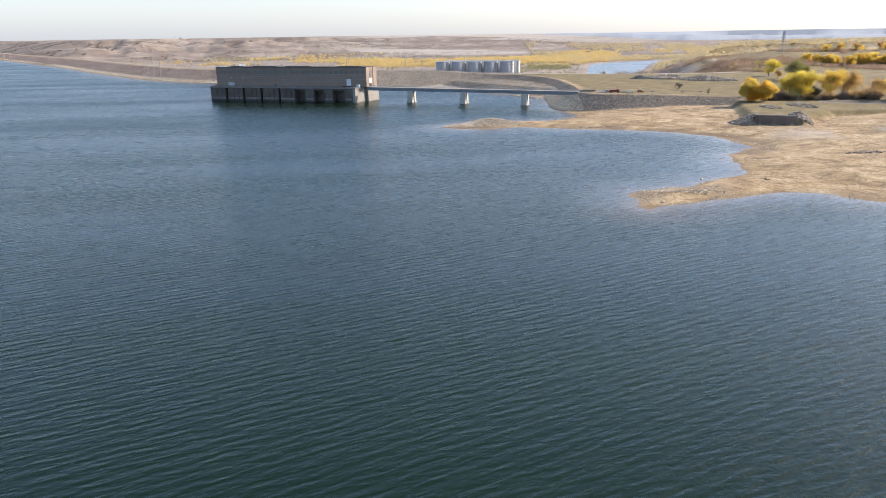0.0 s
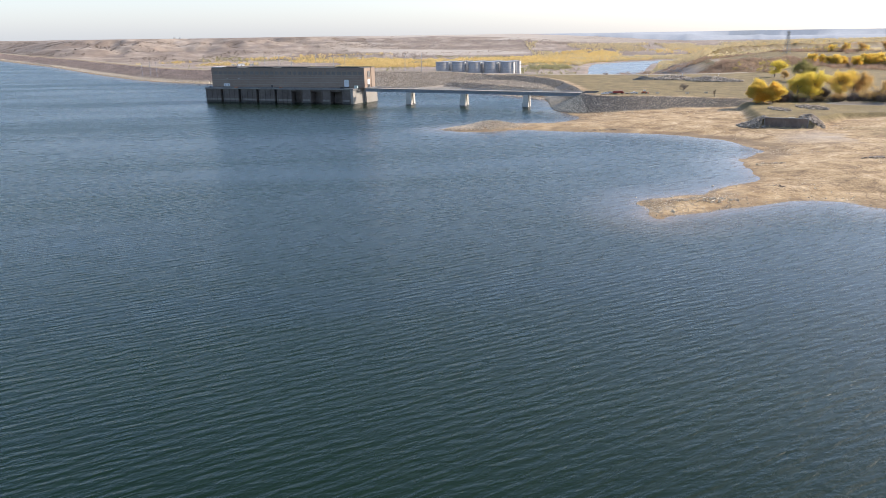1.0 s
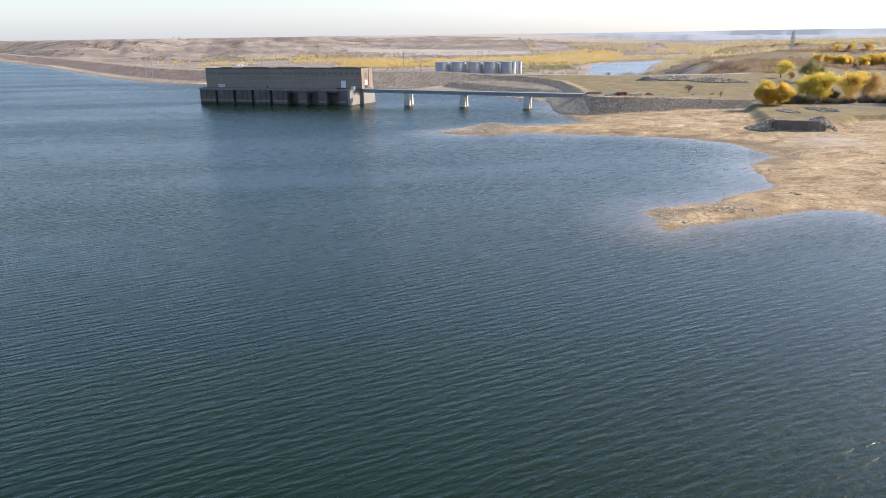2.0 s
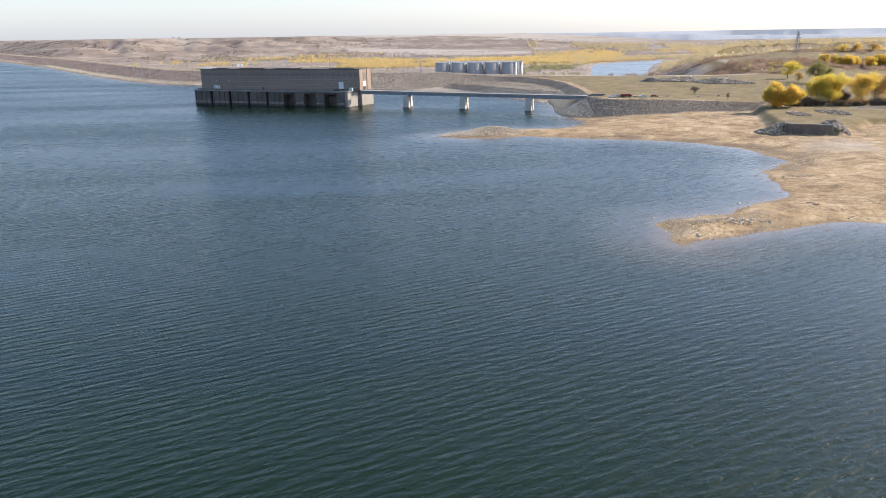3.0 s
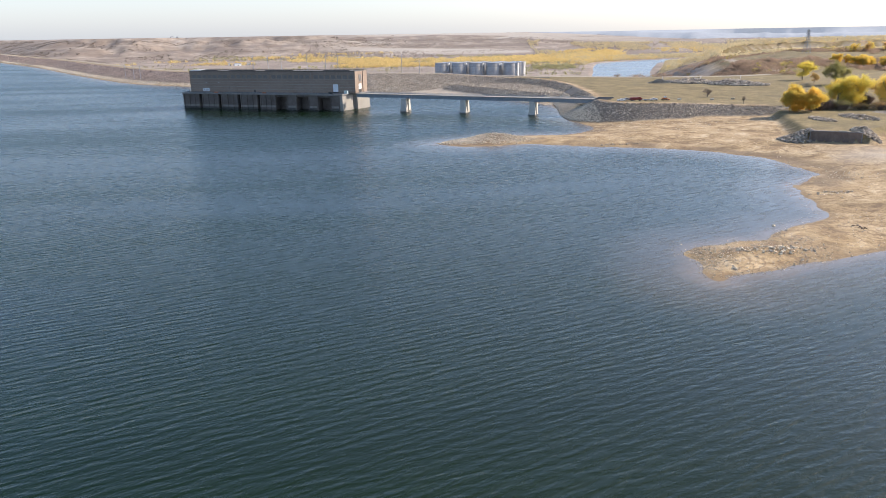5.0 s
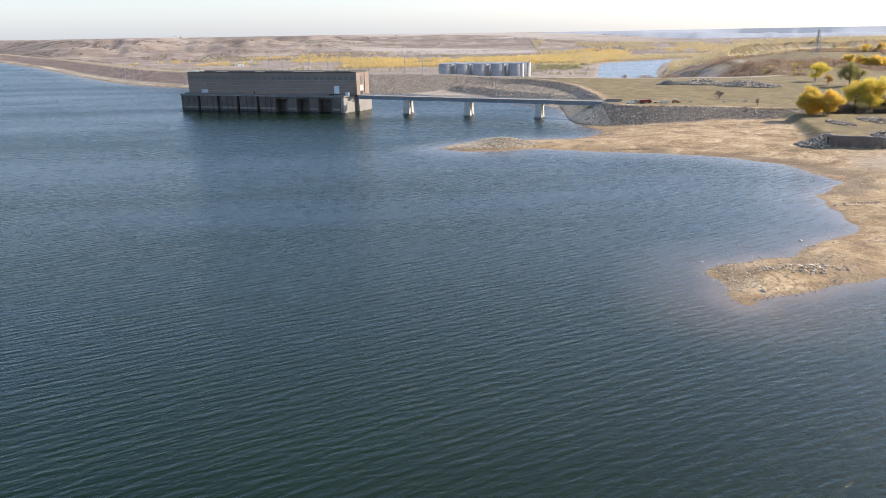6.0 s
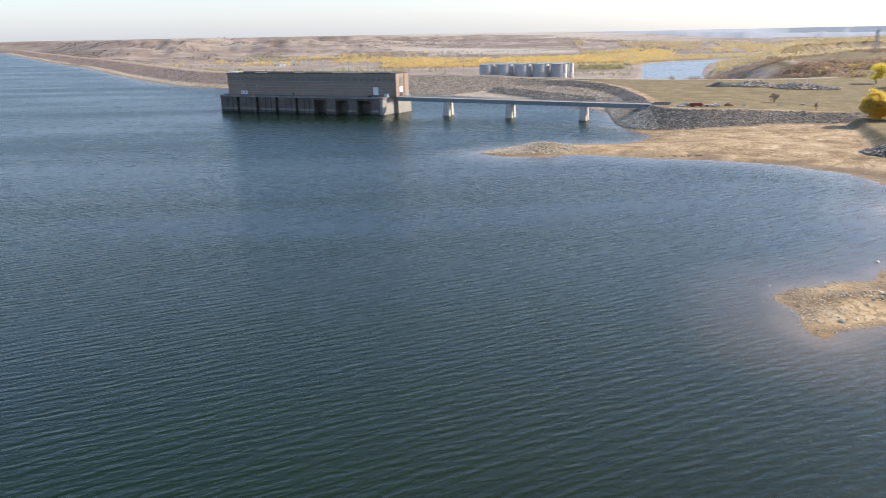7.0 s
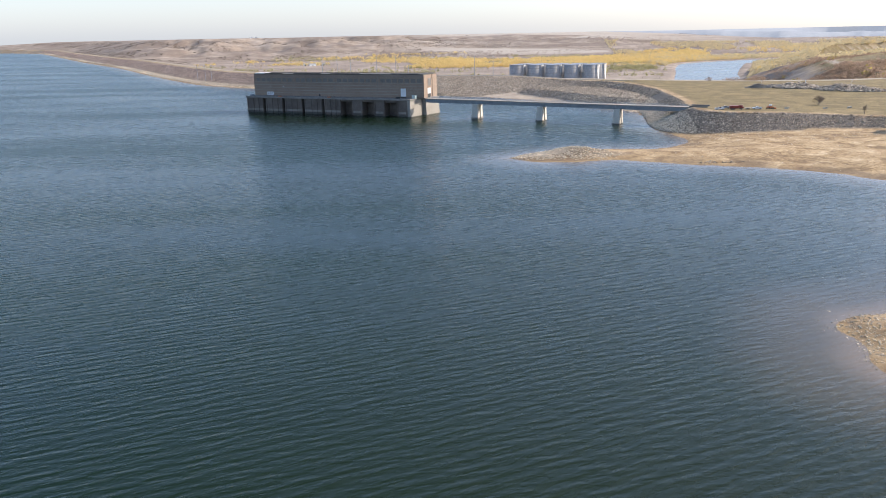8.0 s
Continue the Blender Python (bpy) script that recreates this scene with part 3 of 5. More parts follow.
    for f in (0.1, 5.2, 10.2, 14.7):
        rib(a + f)
    part("stain_band", boxes(((a + 0.02, FRONT - 0.05, 2.0), (a + 15.78, FRONT - 0.004, 3.7))), STAIN, house, "pale mineral waterline")
    # right half: open bays between thick piers
    x = a + 15.8
    n = 3
    gap = (x_end - x) / n
    for k in range(n):
        p = x + gap * k
        slot = 11.0 + 0.4 * k
        part("gate_slab", boxes(((p + 0.01, -2.5, -3), (p + slot, 0.98, BASE - 1.21))), PIER_WALL, house)
        part("gate_lintel", boxes(((p + 0.01, FRONT + 0.8, BASE - 3.0), (p + slot, FRONT + 2.2, BASE - 1.21))), PIER_WALL, house)
        wall = part("pier", boxes(((p + slot + 0.01, FRONT, -3), (p + gap, 0.99, BASE - 1.2)), bevel=0.12), PIER_WALL, house)
        part("stain", boxes(((p + slot + 0.2, FRONT - 0.05, 2.0), (p + gap - 0.2, FRONT - 0.004, 3.7))), STAIN, wall)
        part("wet_foot", boxes(((p + slot + 0.1, FRONT - 0.045, -1.0), (p + gap - 0.1, FRONT - 0.004, 1.7))), WET, wall, "dark wet foot")
        for e in (p + slot + 0.2, p + gap - 1.0):
            part("rib", boxes(((e, FRONT - 0.5, -3), (e + 0.8, FRONT - 0.055, BASE - 1.2))), PIER_WALL, house)
    # sunny corner: a splayed buttress, a slot and the end buttress
    # paler concrete than the front walls puts the sunlight into the colour
    bm = bmesh.new()
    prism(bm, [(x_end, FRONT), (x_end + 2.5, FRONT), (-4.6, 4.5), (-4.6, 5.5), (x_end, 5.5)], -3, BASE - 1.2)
    part("buttress", bm, CONCRETE, house, "concrete buttress in a paler tone for the sunlit side")
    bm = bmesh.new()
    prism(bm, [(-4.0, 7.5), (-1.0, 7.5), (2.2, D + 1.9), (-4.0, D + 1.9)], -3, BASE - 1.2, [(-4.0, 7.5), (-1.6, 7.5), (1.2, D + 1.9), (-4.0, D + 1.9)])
    part("buttress", bm, CONCRETE, house, "concrete buttress in a paler tone for the sunlit side")
    # deck rail and clutter
    for k in range(53):
        xx = -L - 1 + k * (L - 9) / 52
        part("rail_post", boxes(((xx, FRONT - 0.35, BASE), (xx + 0.09, FRONT - 0.26, BASE + 1.1))), DARK, house)
    for z in (BASE + 0.55, BASE + 1.1):
        part("rail", boxes(((-L - 1, FRONT - 0.36, z), (-9.5, FRONT - 0.25, z + 0.08))), DARK, house)
    return house


intake_house()


def shed(name, m, size, mat, label):
    t = thing(name, m, label, "box")
    x, y, z = size
    part("body", boxes(((-x / 2, -y / 2, 0), (x / 2, y / 2, z)), bevel=0.06), mat, t)
    part("lid", boxes(((-x / 2 - 0.1, -y / 2 - 0.1, z + 0.004), (x / 2 + 0.1, y / 2 + 0.1, z + 0.15))), mat, t)
    return t


shed("equipment_cabinet", HOUSE @ pose(-6.5, -4.0, BASE), (3.2, 2.4, 2.4), surface("pale green enamel", (0.50, 0.58, 0.54), (0.6, 0.68, 0.64)), "pale green equipment cabinet on the intake deck")
shed("equipment_crate", HOUSE @ pose(-L + 3.0, FRONT + 3, BASE), (2.6, 2.0, 1.3), STEEL, "dark crate on the intake deck corner")
shed("equipment_crate", HOUSE @ pose(-20.0, FRONT + 4, BASE), (3.0, 2.0, 1.2), DARK, "dark machine crate below the white door")
shed("orange_crate", HOUSE @ pose(-L + 34.0, FRONT + 1.2, BASE), (3.6, 1.0, 0.7), ORANGE_PAINT, "orange crate on the intake deck")
shed("orange_crate", HOUSE @ pose(-L + 84.0, FRONT + 1.2, BASE), (3.2, 1.0, 0.7), ORANGE_PAINT, "orange crate on the intake deck")

# ---- access bridge ----
BRIDGE_A, BRIDGE_B = Vector((-73.0, 711.0)), Vector((117.5, 639.0))
DECK = 14.1
PIERS = (0.216, 0.475, 0.758)


def access_bridge():
    d = BRIDGE_B - BRIDGE_A
    length = d.length
    b = thing("access_bridge", pose(BRIDGE_A.x, BRIDGE_A.y, 0.35, 0, 0.42, math.degrees(math.atan2(d.y, d.x))), "grey steel girder bridge on concrete piers to the intake house", "bridge")
    w = 4.2
    part("deck", boxes(((0, -w, DECK - 0.45), (length, w, DECK))), CONCRETE, b)
    ends = (0, *[p * length for p in PIERS], length)
    for y in (-w + 0.5, w - 0.9):
        part("girder", boxes(((0, y, DECK - 3.0), (length, y + 0.35, DECK - 0.454)), ((0, y - 0.25, DECK - 3.12), (length, y + 0.6, DECK - 3.003))), STEEL, b)
    k = 1.0
    while k < length:
        part("stiffener", boxes(((k, -w + 0.2, DECK - 2.95), (k + 0.18, -w + 0.498, DECK - 0.46))), STEEL, b)
        k += 2.0
    for y in (-w + 0.05, w - 0.15):
        part("rail", boxes(((0, y, DECK + 1.0), (length, y + 0.1, DECK + 1.12)), ((0, y, DECK + 0.5), (length, y + 0.1, DECK + 0.6))), GALV, b)
        k = 0.5
        while k < length:
            part("rail_post", boxes(((k, y, DECK + 0.004), (k + 0.12, y + 0.1, DECK + 1.0))), GALV, b)
            k += 2.4
    for f in PIERS:
        x = f * length
        pier = part("pier", boxes(((x - 2.3, -w - 0.8, DECK - 4.3), (x + 2.3, w + 0.8, DECK - 3.13)), bevel=0.1), PALE_CONCRETE, b)
        for y0, y1 in ((-w - 0.6, -1.4), (1.4, w + 0.6)):
            bm = bmesh.new()
            prism(bm, [(x - 3.2, y0 - 0.5), (x + 3.2, y0 - 0.5), (x + 3.2, y1 + 0.5), (x - 3.2, y1 + 0.5)], -6, DECK - 4.304,
                  [(x - 2.1, y0), (x + 2.1, y0), (x + 2.1, y1), (x - 2.1, y1)])
            part("leg", bm, PALE_CONCRETE, pier)
            part("water_stain", boxes(((x - 2.95, y0 - 0.55, -1), (x + 2.95, y1 + 0.55, 1.0))), CONCRETE_DARK, pier, "dark wet foot")
    part("lamp_post", boxes(((PIERS[0] * length - 0.15, -w + 0.2, DECK + 0.004), (PIERS[0] * length + 0.15, -w + 0.5, DECK + 2.6))), GALV, b)
    part("abutment", boxes(((length - 1.5, -w - 0.8, 5), (length + 6, w + 0.8, DECK - 3.13)), ((length + 0.003, -w - 0.8, DECK - 3.127), (length + 6, w + 0.8, DECK - 0.1))), CONCRETE, b)
    # wing walls use darker concrete than the abutment, shade put into the colour
    for y0, y1 in ((-w - 1.2, -w - 0.82), (w + 0.82, w + 1.2)):
        part("wing_wall", boxes(((length + 0.003, y0, DECK - 3.1), (length + 12, y1, DECK + 1.1)), bevel=0.05), CONCRETE_DARK, b, "concrete wing wall in a darker tone for its shade")
    return b


access_bridge()


# ---- surge tanks ----
def surge_tank():
    t = thing("surge_tank", Matrix(), "tall silver steel surge tank below the dam crest", "tank", "surge tanks below the dam")
    r, top, low = 10.3, 24.5, -24.0
    bm = bmesh.new()
    bmesh.ops.create_cone(bm, cap_ends=True, segments=48, radius1=r, radius2=r, depth=top - low, matrix=Matrix.Translation((0, 0, (top + low) / 2)))
    shell = part("shell", bm, TANK, t)
    for p in shell.data.polygons:
        p.use_smooth = abs(p.normal.z) < 0.5
    bm = bmesh.new()
    bmesh.ops.create_cone(bm, cap_ends=True, segments=48, radius1=r + 0.25, radius2=r * 0.15, depth=0.7, matrix=Matrix.Translation((0, 0, top + 0.354)))
    part("roof", bm, GALV, t)
    for z in (-6, 2, 8, 14, 20):
        bm = bmesh.new()
        bmesh.ops.create_cone(bm, cap_ends=False, segments=48, radius1=r + 0.12, radius2=r + 0.12, depth=0.35, matrix=Matrix.Translation((0, 0, z)))
        part("hoop", bm, GALV, t)
    bm = bmesh.new()
    for k in range(24):
        a = 2 * math.pi * k / 24
        rod(bm, (r * math.cos(a), r * math.sin(a), top), (r * math.cos(a), r * math.sin(a), top + 1.3), 0.08, sides=4)
    part("roof_rail", bm, GALV, t)
    part("ladder", boxes(((r * 0.72, -r * 0.8, low), (r * 0.72 + 0.6, -r * 0.72, top + 1))), GALV, t)
    return t


tank = surge_tank()
spots = [(-2.0 + 22.7 * i, 1078 - 4.4 * i) for i in range(5)] + [(9 + 22.7 * i, 1102 - 4.4 * i) for i in range(5)]
for i, (x, y) in enumerate(spots):
    if i:
        copy_thing(tank, pose(x, y, 0))
tank.matrix_world = pose(*spots[0], 0)


# ---- stones ----
ICO = bmesh.new()
bmesh.ops.create_icosphere(ICO, subdivisions=1, radius=1)
ICO.verts.ensure_lookup_table()
ICO_V = np.array([v.co for v in ICO.verts])
ICO_F = np.array([[v.index for v in f.verts] for f in ICO.faces])
ICO.free()
RND = np.random.RandomState(11)


OCT_V = np.array([(1, 0, 0), (0, 1, 0), (-1, 0, 0), (0, -1, 0), (0, 0, 1), (0.6, 0.6, -0.6), (-0.6, 0.6, -0.6), (-0.6, -0.6, -0.6), (0.6, -0.6, -0.6)], float)
OCT_F = np.array([(0, 1, 4), (1, 2, 4), (2, 3, 4), (3, 0, 4), (0, 5, 1), (1, 6, 2), (2, 7, 3), (3, 8, 0), (5, 6, 1), (6, 7, 2), (7, 8, 3), (8, 5, 0)])


def blob_mesh(name, places, sizes, mat, rough=0.28, flat=0.75, shape=(ICO_V, ICO_F)):
    """Many uneven faceted lumps joined in one mesh."""
    ICO_V, ICO_F = shape
    n, k = len(places), len(ICO_V)
    v = ICO_V[None] * (1 + rough * RND.randn(n, k, 1)) * (0.75 + 0.5 * RND.rand(n, 1, 3))
    a = RND.rand(n) * 2 * math.pi
    c, si = np.cos(a)[:, None], np.sin(a)[:, None]
    v = np.stack([v[..., 0] * c - v[..., 1] * si, v[..., 0] * si + v[..., 1] * c, v[..., 2] * flat], 2)
    size = np.asarray(sizes, float)
    size = size[:, None, None] if size.ndim == 1 else size[:, None, :]
    v = v * size + np.asarray(places)[:, None, :]
    f = ICO_F[None] + np.arange(n)[:, None, None] * k
    me = bpy.data.meshes.new(name)
    me.from_pydata(v.reshape(-1, 3), [], f.reshape(-1, 3).tolist())
    me.materials.append(mat)
    return me


def scatter(count, x0, x1, y0, y1, accept):
    """Plan points in a rectangle, kept by their chance."""
    x, y = x0 + (x1 - x0) * RND.rand(count), y0 + (y1 - y0) * RND.rand(count)
    z, covers = land(x, y)
    ok = RND.rand(count) < accept(x, y, z, covers)
    return np.stack([x, y, z], 1)[ok]


def stones(name, label, places, lo, hi, mat, sunk=0.15):
    size = (lo + (hi - lo) * RND.rand(len(places)) ** 2) / 2
    places = places + np.stack([0 * size, 0 * size, size * (0.45 - sunk)], 1)
    shape = (OCT_V, OCT_F) if name == "riprap" else (ICO_V, ICO_F)
    return tagged(new(name, blob_mesh(name, places, size, mat, shape=shape)), label, "stones", kind="stuff")


rip = lambda x, y, z, c: c["rock"] ** 2 * (z > -0.5)
stones("riprap", "grey granite riprap on the bank below the road", scatter(70000, 106, 330, 560, 730, rip), 0.4, 1.3, STONE)
stones("riprap", "pale broken rubble round the bridge abutment", scatter(16000, 84, 112, 575, 735, rip), 0.35, 1.1, PALE_STONE)
stones("riprap", "pale broken rubble along the inlet shore", scatter(9000, 45, 125, 728, 830, lambda x, y, z, c: (z > -0.2) * (z < 8) * 0.9), 0.4, 1.3, PALE_STONE)
stones("riprap", "grey granite riprap on the dam slope by the bridge", scatter(90000, -150, 135, 770, 1000, rip), 0.5, 1.7, STONE)
RED_STONE = surface("dull red riprap", (0.21, 0.155, 0.13), (0.40, 0.31, 0.265), 0.05, 1.5, 0.9, island=0.5)


def along_dam(count, low, high, x0, x1):
    """Plan points on the lake face of the dam, between two shares of the way up its slope."""
    line = smooth_line(CREST[3:15])
    line = line[(line[:, 0] > x0) & (line[:, 0] < x1)]
    step = np.diff(line, axis=0)
    span = np.hypot(*step.T)
    ends = np.concatenate([[0], np.cumsum(span)])
    t = RND.rand(count) * ends[-1]
    k = np.clip(np.searchsorted(ends, t) - 1, 0, len(span) - 1)
    way = step[k] / span[k][:, None]
    out = np.stack([way[:, 1], -way[:, 0]], 1) * (1 - low - (high - low) * RND.rand(count))[:, None] * 45
    p = line[k] + way * (t - ends[k])[:, None] + out
    z = land(p[:, 0], p[:, 1])[0]
    return np.column_stack([p, z])[z > 0.2]


stones("riprap", "reddish grey riprap along the dam face", along_dam(60000, 0.26, 0.97, -1050, -140), 0.8, 2.0, RED_STONE)
stones("riprap", "reddish grey riprap on the far end of the dam face", along_dam(30000, 0.24, 0.95, -2700, -900), 1.5, 3.4, RED_STONE)
stones("riprap", "pale washed stones along the dam toe", along_dam(26000, 0.0, 0.30, -1200, -140), 0.6, 1.6, PALE_STONE)
stones("riprap", "pale washed stones along the far dam toe", along_dam(14000, 0.0, 0.28, -2700, -1100), 1.2, 2.6, PALE_STONE)
mound = scatter(9000, -4, 62, 496, 530, lambda x, y, z, c: np.clip(1.2 - np.hypot((x - 17) / 34, (y - 508) / 11), 0, 1) * (z > 0.05))
stones("stone_mound", "pale stones heaped on the far spit", mound, 0.3, 0.95, PALE_STONE)
spit = scatter(30000, 60, 150, 255, 320, lambda x, y, z, c: (0.03 + 0.5 * np.clip(1 - np.hypot((x - 76) / 22, (y - 273) / 14), 0, 1) + 0.5 * c["wet"] * (x < 112)) * (z > -0.25) * (z < 2.5))
stones("shore_stones", "small pale stones strewn over the near spit", spit, 0.12, 0.5, PALE_STONE)
field = scatter(60000, 60, 330, 262, 600, lambda x, y, z, c: (0.012 + 0.22 * (fbm(x, y, 35) > 0.22)) * (z > 0.1) * (c["grass"] < 0.6) + 0.10 * c["wet"] * (fbm(x, y, 25) > 0.1))
stones("beach_stones", "scattered small stones on the sandy flat", field, 0.15, 0.7, PALE_STONE)


def heap(label, cx, cy, rx, ry, count, lo, hi, mat=STONE, tall=1.5, turn=0.0):
    a, r = RND.rand(count) * 2 * math.pi, np.sqrt(RND.rand(count))
    u, v = rx * r * np.cos(a), ry * r * np.sin(a)
    c, k = math.cos(radians(turn)), math.sin(radians(turn))
    x, y = cx + u * c - v * k, cy + u * k + v * c
    crown = tall * (1 - r ** 2) * np.clip(0.75 + 1.1 * fbm(x, y, 9), 0.15, 1.3)
    z = land(x, y)[0] + crown * (0.55 + 0.45 * RND.rand(count))
    stones("stone_heap", label, np.stack([x, y, z], 1), lo, hi, mat)


heap("grey gravel heap on the dry grass field", 213, 795, 15, 6, 4200, 0.5, 1.1, GRAVEL, 4.2)
heap("broken riprap stones stockpiled on the dry grass field", 236, 790, 23, 15, 2300, 1.0, 2.7, STONE, 3.6, -40)
heap("broken riprap stones stockpiled on the dry grass field", 270, 757, 28, 15, 2600, 1.0, 2.7, STONE, 3.8, -30)
heap("grey stones spilled beside the retaining wall", 195, 475, 9, 10, 800, 0.6, 1.8, STONE, 2.2)
heap("grey stones spilled beside the retaining wall", 228.5, 467, 6.5, 11, 700, 0.6, 1.8, STONE, 2.2)
heap("grey stones beside the grassy ramp", 233, 524, 6, 14, 320, 0.6, 1.5, STONE, 0.8)
heap("grey stones beside the grassy ramp", 260, 532, 9, 18, 420, 0.6, 1.5, STONE, 0.8)
heap("low dark stone ridge on the sandy flat", 206, 352, 10, 3, 120, 0.5, 1.4, STONE, 0.6)
# clods are added in place of a thin dark crack
heap("dark clods standing in for a thin gully crack", 135, 300, 1.6, 4.5, 40, 0.25, 0.6, RUST, 0.1)
heap("pale stones in the sand", 152, 352, 9, 3, 60, 0.3, 0.9, PALE_STONE, 0.2)
heap("pale stones on the near spit crest", 97, 276, 12, 3.5, 150, 0.3, 0.9, PALE_STONE, 0.3)
heap("dark driftwood and stones along the far spit edge", 100, 487, 12, 1.5, 60, 0.4, 1.1, STONE, 0.2)

# single stones near the camera, each on its own
kinds = [blob_mesh("stone", np.zeros((1, 3)), np.ones(1), PALE_STONE) for _ in range(6)]
near = scatter(2600, 62, 140, 257, 318, lambda x, y, z, c: (0.12 * np.clip(1.3 - np.hypot((x - 80) / 26, (y - 273) / 15), 0, 1) + 0.25 * c["wet"] * (x < 118)) * (z > -0.3) * (z < 2.2))[:240]
extra = [(110.5, 307.2, 1.7), (73.5, 286.8, 0.9), (69, 281, 0.8), (68, 275, 0.9), (80.3, 261.6, 1.5), (112, 301, 0.8), (66.5, 279, 0.6), (84, 262.5, 1.1)]
rows = [(x, y, 0.32 + 0.5 * RND.rand() ** 2) for x, y, z in near] + extra
for x, y, d in rows:
    ob = new("stone", kinds[RND.randint(6)])
    ob.matrix_world = pose(x, y, max(ground_at(x, y), -0.25) + d * 0.08, 0, 0, RND.rand() * 360) @ Matrix.Diagonal((d / 2, d / 2 * 0.8, d / 2 * 0.8, 1))
    ob.parent = ground


# ---- retaining wall on the shore ----
def retaining_wall():
    d = WALL_B - WALL_A
    n = d.length
    w = thing("retaining_wall", pose(WALL_A.x, WALL_A.y, 0, rz=math.degrees(math.atan2(d.y, d.x))), "rusty brown sheet-pile wall holding a grassy ramp", "wall")
    for k in range(34):
        a = n * k / 34
        part("sheet_pile", boxes(((a, -0.30 if k % 2 else -0.12, 2.0), (a + n / 34 - 0.01, 0.3, 8.9)), bevel=0.05), RUST, w)
    part("cap_beam", boxes(((-0.6, -0.7, 8.904), (n + 0.6, 0.7, 9.5)), bevel=0.06), CONCRETE_DARK, w, "dark concrete cap beam")
    for a, b in ((-0.5, -0.006), (n + 0.006, n + 0.5)):
        part("wing", boxes(((a, -0.5, 2.0), (b, 9.0, 8.4))), CONCRETE_DARK, w)
    for x, l in ((n * 0.55, 2.6), (n * 0.64, 1.4)):
        part("slab", boxes(((x, -0.2, 9.504), (x + l, 0.5, 9.8)), bevel=0.04), PALE_CONCRETE, w, "broken pale slab on the cap")
    return w


retaining_wall()


# ---- vehicles on the bench ----
def wheels(parent, xs, half, r=0.42):
    for x in xs:
        for y in (-half, half):
            bm = bmesh.new()
            rod(bm, (x, y - 0.14, r), (x, y + 0.14, r), r, sides=16)
            tyre = part("wheel", bm, BLACK_RUBBER, parent)
            bm = bmesh.new()
            rod(bm, (x, y - 0.16, r), (x, y + 0.16, r), r * 0.55, sides=12)
            part("rim", bm, GALV, tyre)


def pickup(m, paint, label):
    t = thing("pickup_truck", m, label, "truck")
    part("body", boxes(((-2.9, -0.98, 0.45), (2.9, 0.98, 1.0)), ((1.1, -0.95, 1.003), (2.8, 0.95, 1.25)), ((-2.85, -0.95, 1.003), (-0.7, -0.8, 1.4)), ((-2.85, 0.8, 1.003), (-0.7, 0.95, 1.4)), bevel=0.06), paint, t)
    bm = bmesh.new()
    prism(bm, [(-0.7, -0.93), (1.1, -0.93), (1.1, 0.93), (-0.7, 0.93)], 1.004, 1.9, [(-0.55, -0.75), (0.6, -0.75), (0.6, 0.75), (-0.55, 0.75)])
    cab = part("cab", bm, paint, t)
    for y in (-1, 1):
        part("side_window", boxes(((-0.5, min(y * 0.80, y * 0.90), 1.3), (0.65, max(y * 0.80, y * 0.90), 1.75))), GLASS_DARK, cab)
    part("windscreen", boxes(((0.62, -0.7, 1.25), (0.98, 0.7, 1.7))), GLASS_DARK, cab)
    part("bumper", boxes(((2.904, -0.95, 0.5), (3.05, 0.95, 0.75)), bevel=0.03), GALV, t)
    for y in (-0.7, 0.7):
        part("headlight", boxes(((2.904, y - 0.2, 0.82), (2.95, y + 0.2, 0.98))), WHITE, t)
    wheels(t, (-1.8, 1.9), 0.9)
    return t


def on_ground(x, y, turn):
    return pose(x, y, ground_at(x, y) + 0.02, 0, 0, turn)


pickup(on_ground(130.5, 614, 12), WHITE_PAINT, "white pickup truck parked on the gravel bench")
pickup(on_ground(136, 621, 190), surface("silver vehicle paint", (0.4, 0.42, 0.44), (0.5, 0.52, 0.54), rough=0.3, metal=0.4), "silver pickup truck parked on the gravel bench")
pickup(on_ground(155, 617, 175), WHITE_PAINT, "white pickup truck with a trailer hitched behind")


def dump_truck(m):
    t = thing("dump_truck", m, "red dump truck parked on the gravel bench", "truck")
    part("chassis", boxes(((-4.2, -0.5, 0.7), (3.9, 0.5, 1.0))), DARK, t)
    part("dump_body", boxes(((-4.4, -1.25, 1.004), (1.2, 1.25, 2.7)), bevel=0.08), RED_PAINT, t)
    cab = part("cab", boxes(((1.5, -1.2, 1.004), (3.4, 1.2, 2.9)), bevel=0.12), RED_PAINT, t)
    part("windscreen", boxes(((3.404, -1.0, 2.0), (3.44, 1.0, 2.7))), GLASS_DARK, cab)
    part("hood", boxes(((3.45, -0.9, 0.95), (4.4, 0.9, 1.9)), bevel=0.1), RED_PAINT, t)
    wheels(t, (-3.2, -2.0, 2.9), 1.05, 0.52)


def flat_trailer(m):
    t = thing("flat_trailer", m, "low dark flatbed trailer behind the white truck", "trailer")
    part("bed", boxes(((-3.2, -1.15, 0.75), (3.2, 1.15, 0.95)), bevel=0.03), STEEL, t)
    part("tongue", boxes(((3.204, -0.1, 0.7), (4.6, 0.1, 0.85))), STEEL, t)
    wheels(t, (-0.6, 0.5), 0.95, 0.36)


